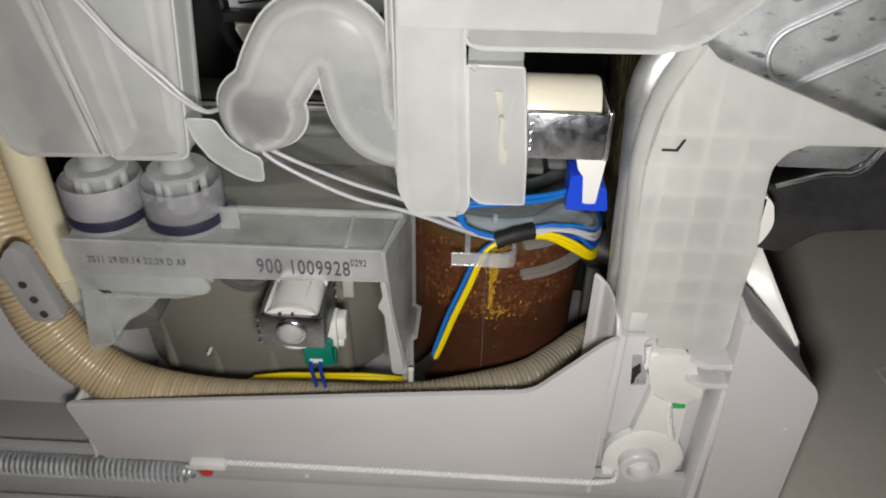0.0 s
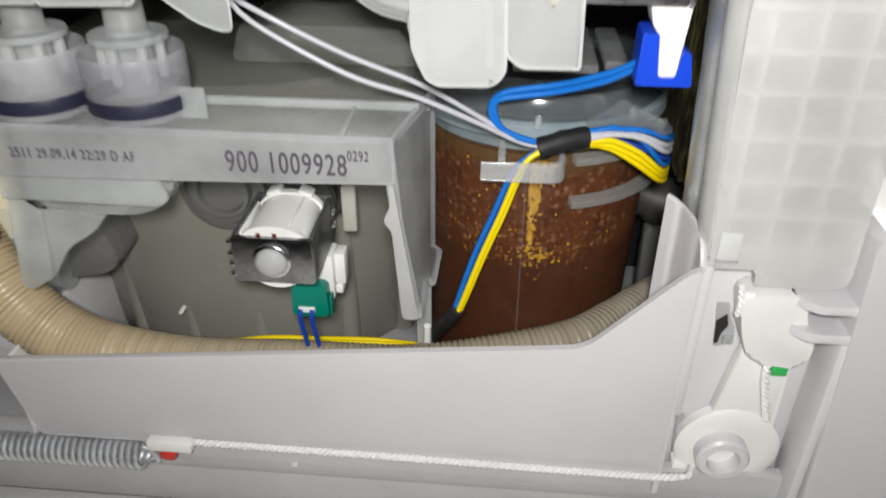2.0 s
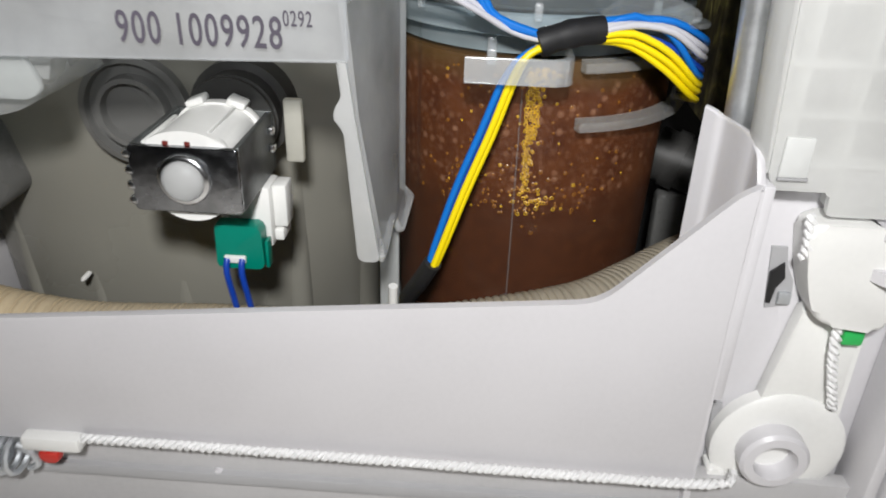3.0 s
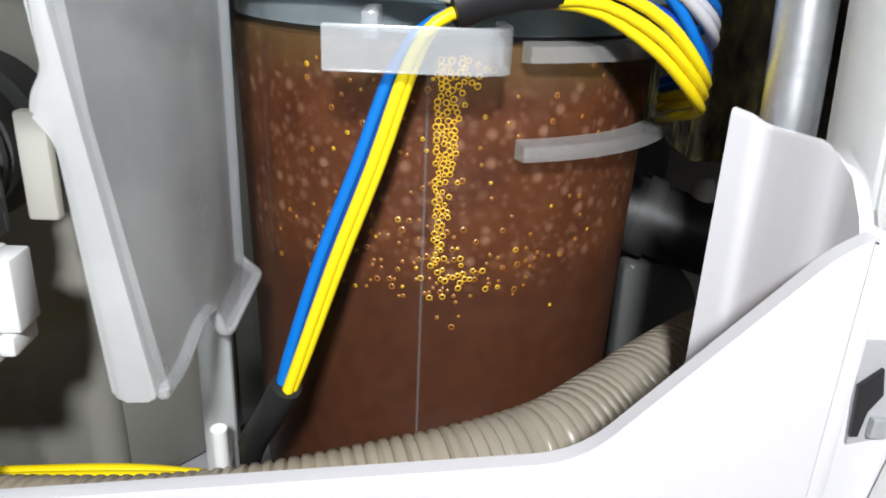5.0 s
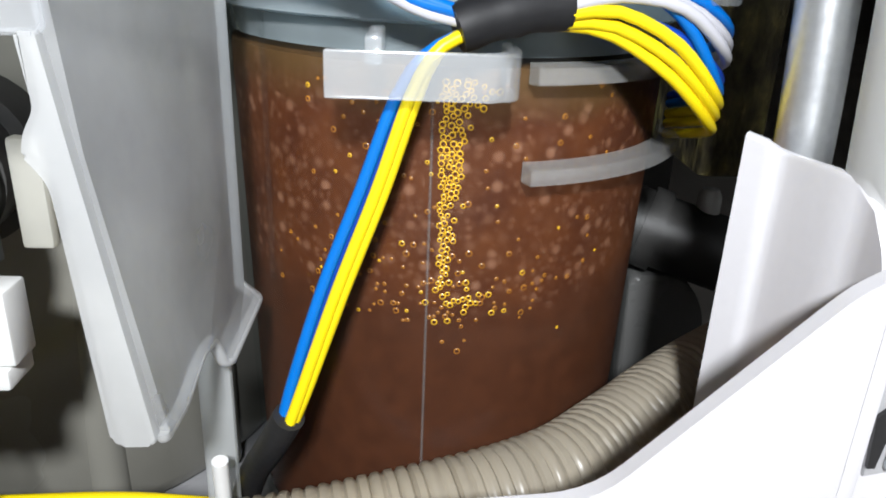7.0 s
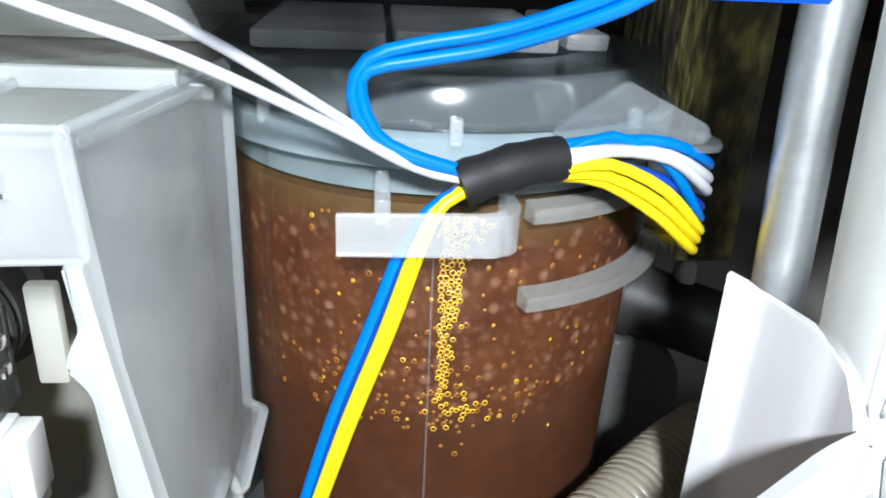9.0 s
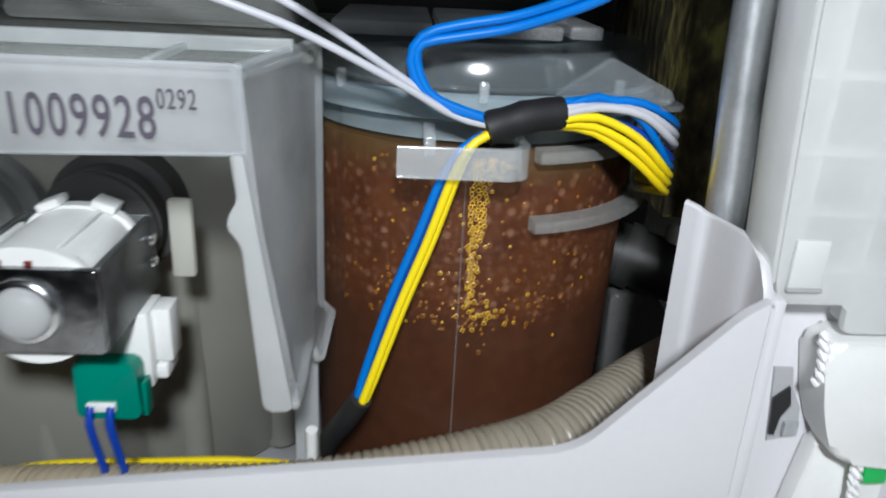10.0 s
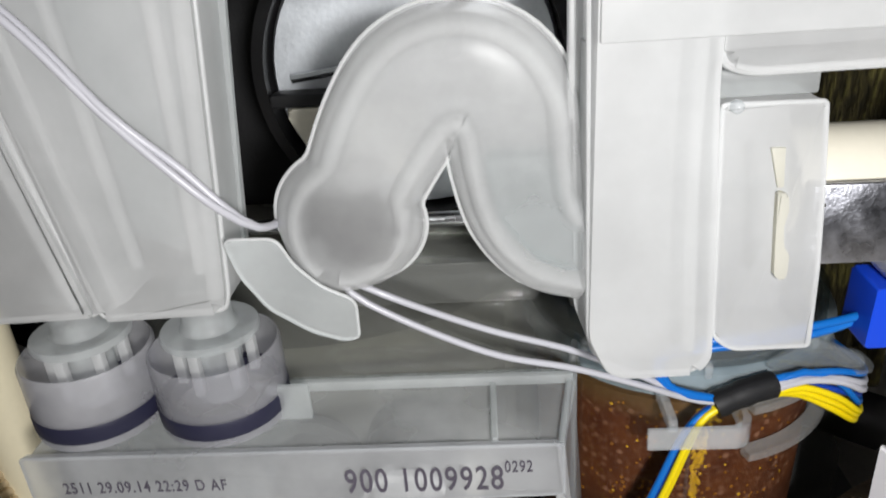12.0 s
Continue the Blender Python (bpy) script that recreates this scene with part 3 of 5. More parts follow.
def build_label_block():
    ob = thing("valve_block", "milky plastic valve block with dark printed numbers", "valve block")
    skirt = rounded([(-0.1545, 0.1908), (-0.0285, 0.1908), (-0.0282, 0.1764), (-0.1035, 0.1745), (-0.1545, 0.1738)], [0.001, 0.001, 0.001, 0, 0.001])
    part("front_skirt", prism(skirt, 0.2300, 0.2320, r=0.0005), SKIRT, ob)
    part("lower_skirt", prism(rounded([(-0.156, 0.1736), (-0.1035, 0.1742), (-0.1000, 0.166), (-0.104, 0.1635), (-0.156, 0.1638)], [0, 0, 0.003, 0.003, 0]), 0.2325, 0.2345, r=0.0005), MILK_THIN, ob)
    part("bowl", prism(rounded([(-0.150, 0.178), (-0.098, 0.178), (-0.101, 0.164), (-0.112, 0.158), (-0.150, 0.157)], 0.006), 0.2365, 0.270, r=0.005, seg=4), GHOST, ob)
    part("top_plate", prism([(-0.1540, 0.2322), (-0.0280, 0.2322), (-0.0225, 0.2560), (-0.0225, 0.262), (-0.1545, 0.262)], 0.1882, 0.1895, "z", 0.0003), GHOST, ob)
    part("rear_plate", box(-0.158, -0.0205, 0.2622, 0.352, 0.1870, 0.1895, 0.0005), LID_WARM, ob)
    bm = box(-0.105, -0.0235, 0.2545, 0.2565, 0.1897, 0.1925, 0.0004)
    box(-0.0445, -0.0430, 0.2325, 0.2543, 0.1897, 0.1912, 0.0003, bm, 1)
    part("top_ridge", bm, MILK_THIN, ob)
    rim(skirt, 0.2304, 0.0004, ob, material=SKIRT)
    part("tab", box(-0.0985, -0.0880, 0.2440, 0.2456, 0.1890, 0.1990, 0.0006), MILK_THIN, ob)
    part("rear_step", prism(rounded([(-0.098, 0.190), (-0.094, 0.2035), (-0.035, 0.2035), (-0.028, 0.190)], 0.002), 0.298, 0.345, r=0.001), LID_WARM, ob)
    side = rounded([(0.2302, 0.1905), (0.2735, 0.1905), (0.2735, 0.1285), (0.2775, 0.1240), (0.2560, 0.1232), (0.2545, 0.1285), (0.2475, 0.1295), (0.2380, 0.1272), (0.2302, 0.1278)],
                   [0.001, 0.001, 0.001, 0.001, 0.001, 0.002, 0.003, 0.002, 0.001])

    def lean(y, z):
        front = -0.0285 + 0.0022 * min(1.0, max(0.0, (0.1905 - z) / 0.0265)) + 0.0056 * min(1.0, max(0.0, (0.1640 - z) / 0.0350))
        return front - 0.0006 + (-0.0204 - front) * (y - 0.2302) / 0.0433 + 0.0022 * min(1.0, max(0.0, (0.1290 - z) / 0.004)) * min(1.0, max(0.0, (y - 0.2545) / 0.003))

    cut = bmesh.new()
    rows = [[cut.verts.new((dx, y, z)) for y, z in side] for dx in (-0.0009, 0.0009)]
    cut.faces.new(rows[0])
    cut.faces.new(rows[1])
    for i in range(len(side)):
        cut.faces.new((rows[0][i - 1], rows[0][i], rows[1][i], rows[1][i - 1]))
    for z in (0.1640, 0.1760):
        bmesh.ops.bisect_plane(cut, geom=cut.verts[:] + cut.edges[:] + cut.faces[:], plane_co=(0, 0, z), plane_no=(0, 0, 1))
    bmesh.ops.triangulate(cut, faces=[f for f in cut.faces if len(f.verts) > 4])
    for v in cut.verts:
        v.co.x += lean(v.co.y, v.co.z)
    part("end_wall", cut, SKIRT, ob)
    low = [q for q in side if q[1] < 0.1400]
    part("end_wall_edge", sweep([Vector((lean(y, z), y, z)) for y, z in low], 0.0010, 10), MILK, ob)
    part("end_wall_edge", sweep([Vector((lean(0.2735, z), 0.2735, z)) for z in (0.1290, 0.1640, 0.1900)], 0.0009, 10), MILK_THIN, ob)
    part("end_wall_edge", sweep([Vector((lean(y, 0.1905), y, 0.1905)) for y in (0.2310, 0.2500, 0.2730)], 0.0007, 10), MILK_THIN, ob)
    flange = [(-0.0304, 0.1766), (-0.0283, 0.1766), (-0.0266, 0.1640), (-0.0214, 0.1278), (-0.0268, 0.1276), (-0.0293, 0.1610), (-0.0316, 0.1640), (-0.0312, 0.1662), (-0.0296, 0.1690)]
    part("end_flange", prism(rounded(flange, [0.0004, 0.0004, 0.001, 0.001, 0.0015, 0.002, 0.0006, 0.001, 0.001]), 0.2284, 0.2302, r=0.0005), MILK, ob)
    part("stay", box(-0.0262, -0.0205, 0.2610, 0.2628, 0.0500, 0.1230, 0.0005), MILK_THIN, ob)
    leg = rounded([(-0.157, 0.1645), (-0.147, 0.157), (-0.15, 0.131), (-0.16, 0.125), (-0.162, 0.128)], [0, 0, 0.001, 0.003, 0.002])
    part("leg", prism(leg, 0.2362, 0.2380, r=0.0005), MILK_THIN, ob)
    web = rounded([(-0.149, 0.157), (-0.126, 0.156), (-0.132, 0.149), (-0.142, 0.143), (-0.151, 0.13)], [0, 0, 0.004, 0.004, 0.001])
    part("leg_web", prism(web, 0.2383, 0.2398, r=0.0004), GHOST, ob)
    text_mesh("900 1009928", 0.0098, ob, -0.0789, 0.1787, 0.22985, 0.628)
    text_mesh("0292", 0.0047, ob, -0.0419, 0.1836, 0.22985, 0.62)
    text_mesh("2511 29.09.14 22:29 D AF", 0.0046, ob, -0.1462, 0.1805, 0.22985, 0.70)
    return ob


build_label_block()


def build_cap(x):
    ob = thing("nozzle_cap", "milky screw cap with a dark seal on the valve block", "cap", group="caps on the valve block")
    c = (x, 0.2490, 0)
    part("skirt", lathe([(0.0155, 0.1898), (0.0158, 0.1905), (0.0158, 0.2085), (0.0154, 0.2093), (0.0151, 0.2093), (0.0151, 0.1898)], c, "z", 40), CAPMAT, ob)
    part("seal", lathe([(0.0158, 0.1920), (0.0160, 0.1926), (0.0160, 0.1960), (0.0158, 0.1966), (0.0125, 0.1966), (0.0125, 0.1920)], c, "z", 40, close=True), NAVY, ob, "dark rubber seal")
    bm = lathe([(0.0060, 0.1955), (0.0060, 0.2120), (0.0115, 0.2122), (0.0118, 0.2132), (0.0115, 0.2142), (0.0070, 0.2144), (0.0060, 0.2160), (0.0056, 0.2260)], c, "z", 36)
    part("nozzle", bm, MILK_THIN, ob)
    for k in range(6):
        a = k * math.pi / 3 + 0.3
        part("lug", box(x + math.cos(a) * 0.0085 - 0.0012, x + math.cos(a) * 0.0085 + 0.0012, 0.249 + math.sin(a) * 0.0085 - 0.0012, 0.249 + math.sin(a) * 0.0085 + 0.0012, 0.200, 0.2119, 0.0003), MILK, ob)
    return ob


build_cap(-0.1425)
build_cap(-0.1105)


VX, VY, VR = 0.0165, 0.3185, 0.0472


def build_vessel():
    ob = thing("resin_vessel", "clear plastic vessel full of brown resin beads", "vessel")
    c = (VX, VY, 0)
    part("shell", lathe([(VR - 0.0035, 0.060), (VR - 0.0032, 0.075), (VR - 0.0005, 0.170), (VR, 0.1785), (VR - 0.0012, 0.1785), (VR - 0.0016, 0.170), (VR - 0.0043, 0.075), (VR - 0.0045, 0.061)], c, "z", 96), CLEAR, ob)
    part("resin", lathe([(VR - 0.0046, 0.062), (VR - 0.0044, 0.08), (VR - 0.0019, 0.1662), (VR - 0.0022, 0.1678), (VR - 0.006, 0.1686)], c, "z", 96), RESIN, ob, "brown resin beads")
    part("water", lathe([(VR - 0.0022, 0.1695), (VR - 0.0016, 0.1772), (VR - 0.004, 0.1774)], c, "z", 72), RIMBLUE, ob, "clear water over the resin")
    part("collar", lathe([(VR + 0.0006, 0.1745), (VR + 0.0016, 0.1750), (VR + 0.0018, 0.1800), (VR + 0.0006, 0.1806), (VR - 0.001, 0.1806), (VR - 0.001, 0.1745)], c, "z", 96), RIMBLUE, ob, "clear pale blue rim collar")
    part("lid", lathe([(VR - 0.0008, 0.1808), (VR - 0.0012, 0.1880), (VR - 0.0025, 0.1895), (0.030, 0.1898), (0.030, 0.1888), (VR - 0.0032, 0.1884), (VR - 0.0026, 0.1810)], c, "z", 96), LIDMAT, ob, "clear blue-grey lid")
    part("lid_floor", lathe([(VR - 0.003, 0.1812), (VR - 0.003, 0.1818), (0.01, 0.1818)], c, "z", 64), SMOKE_DARK, ob, "grey inner disc under the lid")
    for k in (-2, 0, 2):
        a = radians(k * 21 - 2)
        p = Vector((VX + math.sin(a) * (VR + 0.0008), VY - math.cos(a) * (VR + 0.0008), 0))
        part("lid_lug", box(p.x - 0.0011, p.x + 0.0011, p.y - 0.0014, p.y + 0.001, 0.1790, 0.1835, 0.0004), CLIPMAT, ob)
    fin = rounded([(0.0300, 0.1812), (0.0420, 0.1900), (0.0440, 0.1890), (0.0570, 0.1828), (0.0570, 0.1800), (0.034, 0.1795)], 0.0018)
    part("lid_fin", prism(fin, 0.2710, 0.2728, r=0.0006), FINMAT, ob)
    bm = prism(rounded([(0.031, 0.2715), (0.0570, 0.2690), (0.0600, 0.2715), (0.0590, 0.280), (0.034, 0.281)], 0.002), 0.1790, 0.1802, "z", 0.0004)
    part("lid_flange", bm, FINMAT, ob)
    for x0, x1, y0, y1 in ((-0.020, 0.004, 0.292, 0.345), (0.0055, 0.036, 0.295, 0.345), (0.0385, 0.047, 0.300, 0.345)):
        part("lid_pad", box(x0, x1, y0, y1, 0.1901, 0.1935, 0.0008), SKIRT, ob, "pale raised pad on the lid")
    part("upper_rib", arc_band(c, VR - 0.001, VR + 0.0030, 0.1655, 0.1690, 14, 80), RIBMAT, ob)
    part("lower_rib", arc_band(c, VR - 0.001, VR + 0.0032, 0.1490, 0.1525, 14, 82), RIBMAT, ob)
    part("seam", arc_band(c, VR - 0.0022, VR + 0.0004, 0.064, 0.166, -5.5, -5.0, 2), SEAM, ob)
    part("edge_seam", arc_band(c, VR - 0.0008, VR + 0.0003, 0.124, 0.176, -46.1, -45.95, 2), CLEAR, ob)
    clip = rounded([(-0.0035, 0.2580), (-0.0035, 0.2566), (0.0215, 0.2566), (0.0245, 0.2600), (0.0245, 0.2725), (0.0228, 0.2725), (0.0226, 0.2615), (0.0205, 0.2580)],
                   [0, 0, 0.003, 0.003, 0, 0, 0.002, 0.002])
    part("cable_clip", prism(clip, 0.1655, 0.1722, "z", 0.0003), CLIPMAT, ob, "clear plastic cable clip")
    part("clip_stem", box(0.0020, 0.0045, 0.2582, 0.2735, 0.1700, 0.1740, 0.0004), CLIPMAT, ob)
    # small air bubbles against the vessel wall, torch glints painted gold and amber
    rng = random.Random(5)
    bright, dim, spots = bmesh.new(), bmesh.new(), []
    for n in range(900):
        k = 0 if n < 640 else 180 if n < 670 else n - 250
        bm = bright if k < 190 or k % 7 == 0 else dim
        if k < 170:
            z = rng.uniform(0.1285, 0.1660)
            x = 0.0136 + (0.1660 - z) * 0.018 + abs(rng.gauss(0, 0.0014)) * (0.6 + max(0.0, z - 0.1300) * 22 + max(0.0, z - 0.1570) * 160)
        elif k < 190:
            z, x = rng.gauss(0.1264, 0.0014), rng.gauss(0.0178, 0.0026)
        else:
            z, x = rng.choice((rng.uniform(0.122, 0.1655), rng.gauss(0.128, 0.0045))), min(0.052, max(-0.016, rng.gauss(0.013, 0.014)))
        R = VR - 0.0019 - (0.168 - z) * 0.0284
        s = (x - VX) / R
        if abs(s) > 0.9 or any((x - p) ** 2 + (z - q) ** 2 < 0.00080 ** 2 for p, q in spots):
            continue
        spots.append((x, z))
        a = math.asin(s)
        m = Matrix.Translation((VX + R * math.sin(a), VY - R * math.cos(a) - 0.0001, z)) @ Matrix.Rotation(a, 4, "Z") @ Matrix.Rotation(radians(90), 4, "X")
        big = rng.choice((0.00036, 0.00043, 0.00050)) if k < 190 or rng.random() < 0.4 else rng.uniform(0.00018, 0.0003)
        rings = []
        for i in range(9):
            t = 2 * math.pi * i / 9
            rings.append([bm.verts.new(m @ Vector((math.cos(t) * (big + 0.00013 * math.cos(w)), math.sin(t) * (big + 0.00013 * math.cos(w)), 0.00013 * math.sin(w))))
                          for w in (0, math.pi * 2 / 3, math.pi * 4 / 3)])
        for i in range(9):
            for j in range(3):
                bm.faces.new((rings[i - 1][j - 1], rings[i][j - 1], rings[i][j], rings[i - 1][j]))
    tagged(part("air_bubbles", bright, BUBBLE, ob, "tiny air bubbles on the vessel wall, torch glints painted gold"), kind="stuff")
    tagged(part("air_bubbles", dim, AMBER, ob, "tiny air bubbles on the vessel wall, dimmer glints painted amber"), kind="stuff")
    return ob


build_vessel()


# ---- solenoid valves ----
def build_lower_solenoid():
    ob = thing("solenoid_valve", "white coil solenoid in a bright steel yoke", "valve")
    x0, x1, z0, z1 = -0.0832, -0.0562, 0.1362, 0.1532
    cx = -0.0697
    plate = rounded([(x0, z0), (x1, z0), (x1, z1), (x0, z1)], 0.0008)
    part("yoke_front", prism(plate, 0.2335, 0.2349, r=0.0004), YOKE, ob, "scratched steel front plate")
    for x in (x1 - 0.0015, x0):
        part("yoke_side", box(x, x + 0.0015, 0.2350, 0.2640, z0, z1, 0.0003), YOKE_SHADED, ob, "steel side plate with its dark reflection painted in")
    part("yoke_back", box(x0, x1, 0.2642, 0.2656, z0, z1, 0.0003), YOKE_SHADED, ob, "steel back plate with the same painted darkness")
    def saddle(half, top):
        crown = [(cx + half * math.cos(math.pi * k / 18), 0.1500 + (top - 0.1500) * math.sin(math.pi * k / 18)) for k in range(19)]
        return [(cx - half, 0.1380), (cx + half, 0.1380)] + crown

    part("coil", prism(saddle(0.0106, 0.1560), 0.2376, 0.2592, r=0.0003), WHITE, ob, "white plastic coil body")
    part("coil_flange", prism(saddle(0.0115, 0.1567), 0.2352, 0.2375, r=0.0005), WHITE, ob)
    part("coil_flange", prism(saddle(0.0115, 0.1566), 0.2593, 0.2622, r=0.0005), WHITE, ob)
    part("coil_ridge", box(cx + 0.0048, cx + 0.0056, 0.2378, 0.2590, 0.1548, 0.1560, 0.0003), WHITE, ob)
    part("coil_ridge", box(cx - 0.0118, cx - 0.0106, 0.2378, 0.2590, 0.1490, 0.1528, 0.0003), WHITE, ob)
    for a in (-30, 30):
        tab = box(-0.0026, 0.0026, 0.2585, 0.2640, -0.0004, 0.0016, 0.0006)
        tab.transform(Matrix.Translation((cx + a * 0.00018, 0, 0.1558)) @ Matrix.Rotation(radians(a * 0.7), 4, "Y"))
        part("coil_tab", tab, WHITE, ob)
    for x in (cx - 0.0044, cx + 0.0010):
        part("mark", box(x - 0.0007, x + 0.0007, 0.2346, 0.2352, 0.1532, 0.1542, 0.0002), DARKRED, ob, "small red mark")
    part("bottom_flange", lathe([(0.0115, 0.2358), (0.0115, 0.2380), (0.009, 0.2380), (0.009, 0.2358)], (cx, 0, 0.1442), "y", 36), WHITE, ob)
    part("bezel", lathe([(0.0067, 0.2335), (0.0066, 0.2324), (0.0060, 0.2318), (0.0053, 0.2317), (0.0050, 0.2335)], (cx, 0, 0.1452), "y", 36), BRIGHT, ob, "steel rim")
    dome = [(0.0051, 0.2334)] + [(0.0051 * math.cos(k * math.pi / 12), 0.2318 - 0.0026 * math.sin(k * math.pi / 12)) for k in range(0, 6)] + [(0.0002, 0.2292)]
    part("button", lathe(dome, (cx, 0, 0.1452), "y", 32), MILK, ob, "white domed button")
    for z in (0.1385, 0.1425, 0.1465, 0.1508):
        part("rivet", lathe([(0.0013, 0.0004), (0.0013, -0.0008), (0.0009, -0.0015), (0.0003, -0.0018)], (x0, 0.2345, z), "x", 12), BRIGHT, ob)
    for z in (0.1440, 0.1490):
        part("yoke_lug", box(x1 - 0.0002, x1 + 0.0016, 0.2590, 0.2618, z - 0.0010, z + 0.0012, 0.0006), BRIGHT, ob)
    part("mount_plate", box(-0.0534, -0.0482, 0.2658, 0.2686, 0.1378, 0.1562, 0.0008), IVORY_THIN, ob, "ivory mounting lug")
    part("body", lathe([(0.0100, 0.2658), (0.0128, 0.2660), (0.0130, 0.2672), (0.0112, 0.2676), (0.0112, 0.2690), (0.0128, 0.2695), (0.0126, 0.2730), (0.0105, 0.2735), (0.0105, 0.285)], (cx + 0.001, 0, 0.1485), "y", 36),
         SMOKE_DARK, ob, "dark ribbed pipe neck")
    part("socket", box(-0.0662, -0.0546, 0.2508, 0.2610, 0.1182, 0.1360, 0.0006), WHITE, ob, "white connector socket")
    part("socket_latch", box(-0.0545, -0.0506, 0.2530, 0.2600, 0.1235, 0.1360, 0.0006), WHITE, ob, "white socket latch")
    part("socket_latch", box(-0.0545, -0.0518, 0.2525, 0.2606, 0.1195, 0.1230, 0.0006), WHITE, ob, "white socket latch")
    part("socket_latch", box(-0.0690, -0.0663, 0.2515, 0.2560, 0.1170, 0.1290, 0.0006), WHITE, ob, "white socket latch")
    bm = prism(rounded([(-0.0688, 0.1268), (-0.0572, 0.1268), (-0.0562, 0.1250), (-0.0558, 0.1150), (-0.0572, 0.1138), (-0.0682, 0.1138), (-0.0692, 0.1150)], 0.0005), 0.2455, 0.2505, r=0.0006)
    plug = part("plug", bm, GREEN, ob, "green wire plug")
    part("catch", box(-0.0557, -0.0547, 0.2462, 0.2500, 0.1140, 0.1222, 0.0004), GREEN, plug)
    part("terminal", box(-0.0668, -0.0608, 0.2446, 0.2456, 0.1158, 0.1180, 0.0003), WHITE, plug, "white terminal face")
    for dx in (0.0, 0.0042):
        wire("wire", [(-0.0660 + dx, 0.2450, 0.1170), (-0.0661 + dx, 0.2435, 0.1135), (-0.0650 + dx, 0.2445, 0.1030), (-0.0640 + dx, 0.2465, 0.0900)], 0.0009, BLUEDK, ob, "dark blue wire")
    return ob


build_lower_solenoid()


def build_upper_solenoid():
    ob = thing("solenoid_valve", "ivory coil solenoid in a shiny steel yoke", "valve")
    zc = 0.2405
    part("coil", lathe([(0.0080, 0.0215), (0.0120, 0.0215), (0.0122, 0.0225), (0.0122, 0.0478), (0.0114, 0.0490), (0.008, 0.0490)], (0, 0.2575, zc), "x", 44), IVORY, ob, "ivory plastic coil body")
    part("yoke", box(0.0225, 0.0508, 0.2405, 0.2425, 0.2278, 0.2455, 0.0004), YOKE_UP, ob, "shiny scratched steel yoke plate")
    part("yoke_end", box(0.0509, 0.0526, 0.2405, 0.2750, 0.2275, 0.2465, 0.0005), BRIGHT, ob, "shiny steel yoke end")
    part("yoke_floor", box(0.0225, 0.0508, 0.2426, 0.2750, 0.2276, 0.2290, 0.0004), BRIGHT, ob)
    for z in (0.2310, 0.2345, 0.2380, 0.2415):
        part("rivet", lathe([(0.0009, 0), (0.0008, -0.0008), (0.0003, -0.001)], (0.0240, 0.2405, z), "y", 10), BRIGHT, ob)
    bm = prism(rounded([(0.0415, 0.2276), (0.0530, 0.2276), (0.0525, 0.2215), (0.0510, 0.2055), (0.0465, 0.2055), (0.0450, 0.2190), (0.0430, 0.2215)], 0.0008), 0.2445, 0.2535, r=0.0006)
    part("socket", bm, WHITE, ob, "white connector socket")
    bm = prism(rounded([(0.0405, 0.2195), (0.0450, 0.2195), (0.0462, 0.2070), (0.0510, 0.2070), (0.0522, 0.2150), (0.0545, 0.2140), (0.0560, 0.2045), (0.0400, 0.2045)], 0.0006), 0.2435, 0.2555, r=0.0006)
    part("plug", bm, PLUG, ob, "bright blue wire plug")
    for k, dz in enumerate((0.0, -0.0022)):
        wire("wire", [(0.0425, 0.2480 + 0.002 * k, 0.2110 + dz), (0.0340, 0.2540, 0.2045 + dz), (0.0200, 0.2595, 0.1985 + dz), (0.0080, 0.2615, 0.1958 + dz), (0.0010, 0.2620, 0.1935 + dz * 0.7),
                      (-0.0012 + 0.0012 * k, 0.2622, 0.1885), (0.0012 + 0.001 * k, 0.2622, 0.1828), (0.0070, 0.2625, 0.1792 + 0.0006 * k), (0.0165, 0.2632, 0.1768)], 0.00105, BLUE, ob, "bright blue wire")
    return ob


build_upper_solenoid()


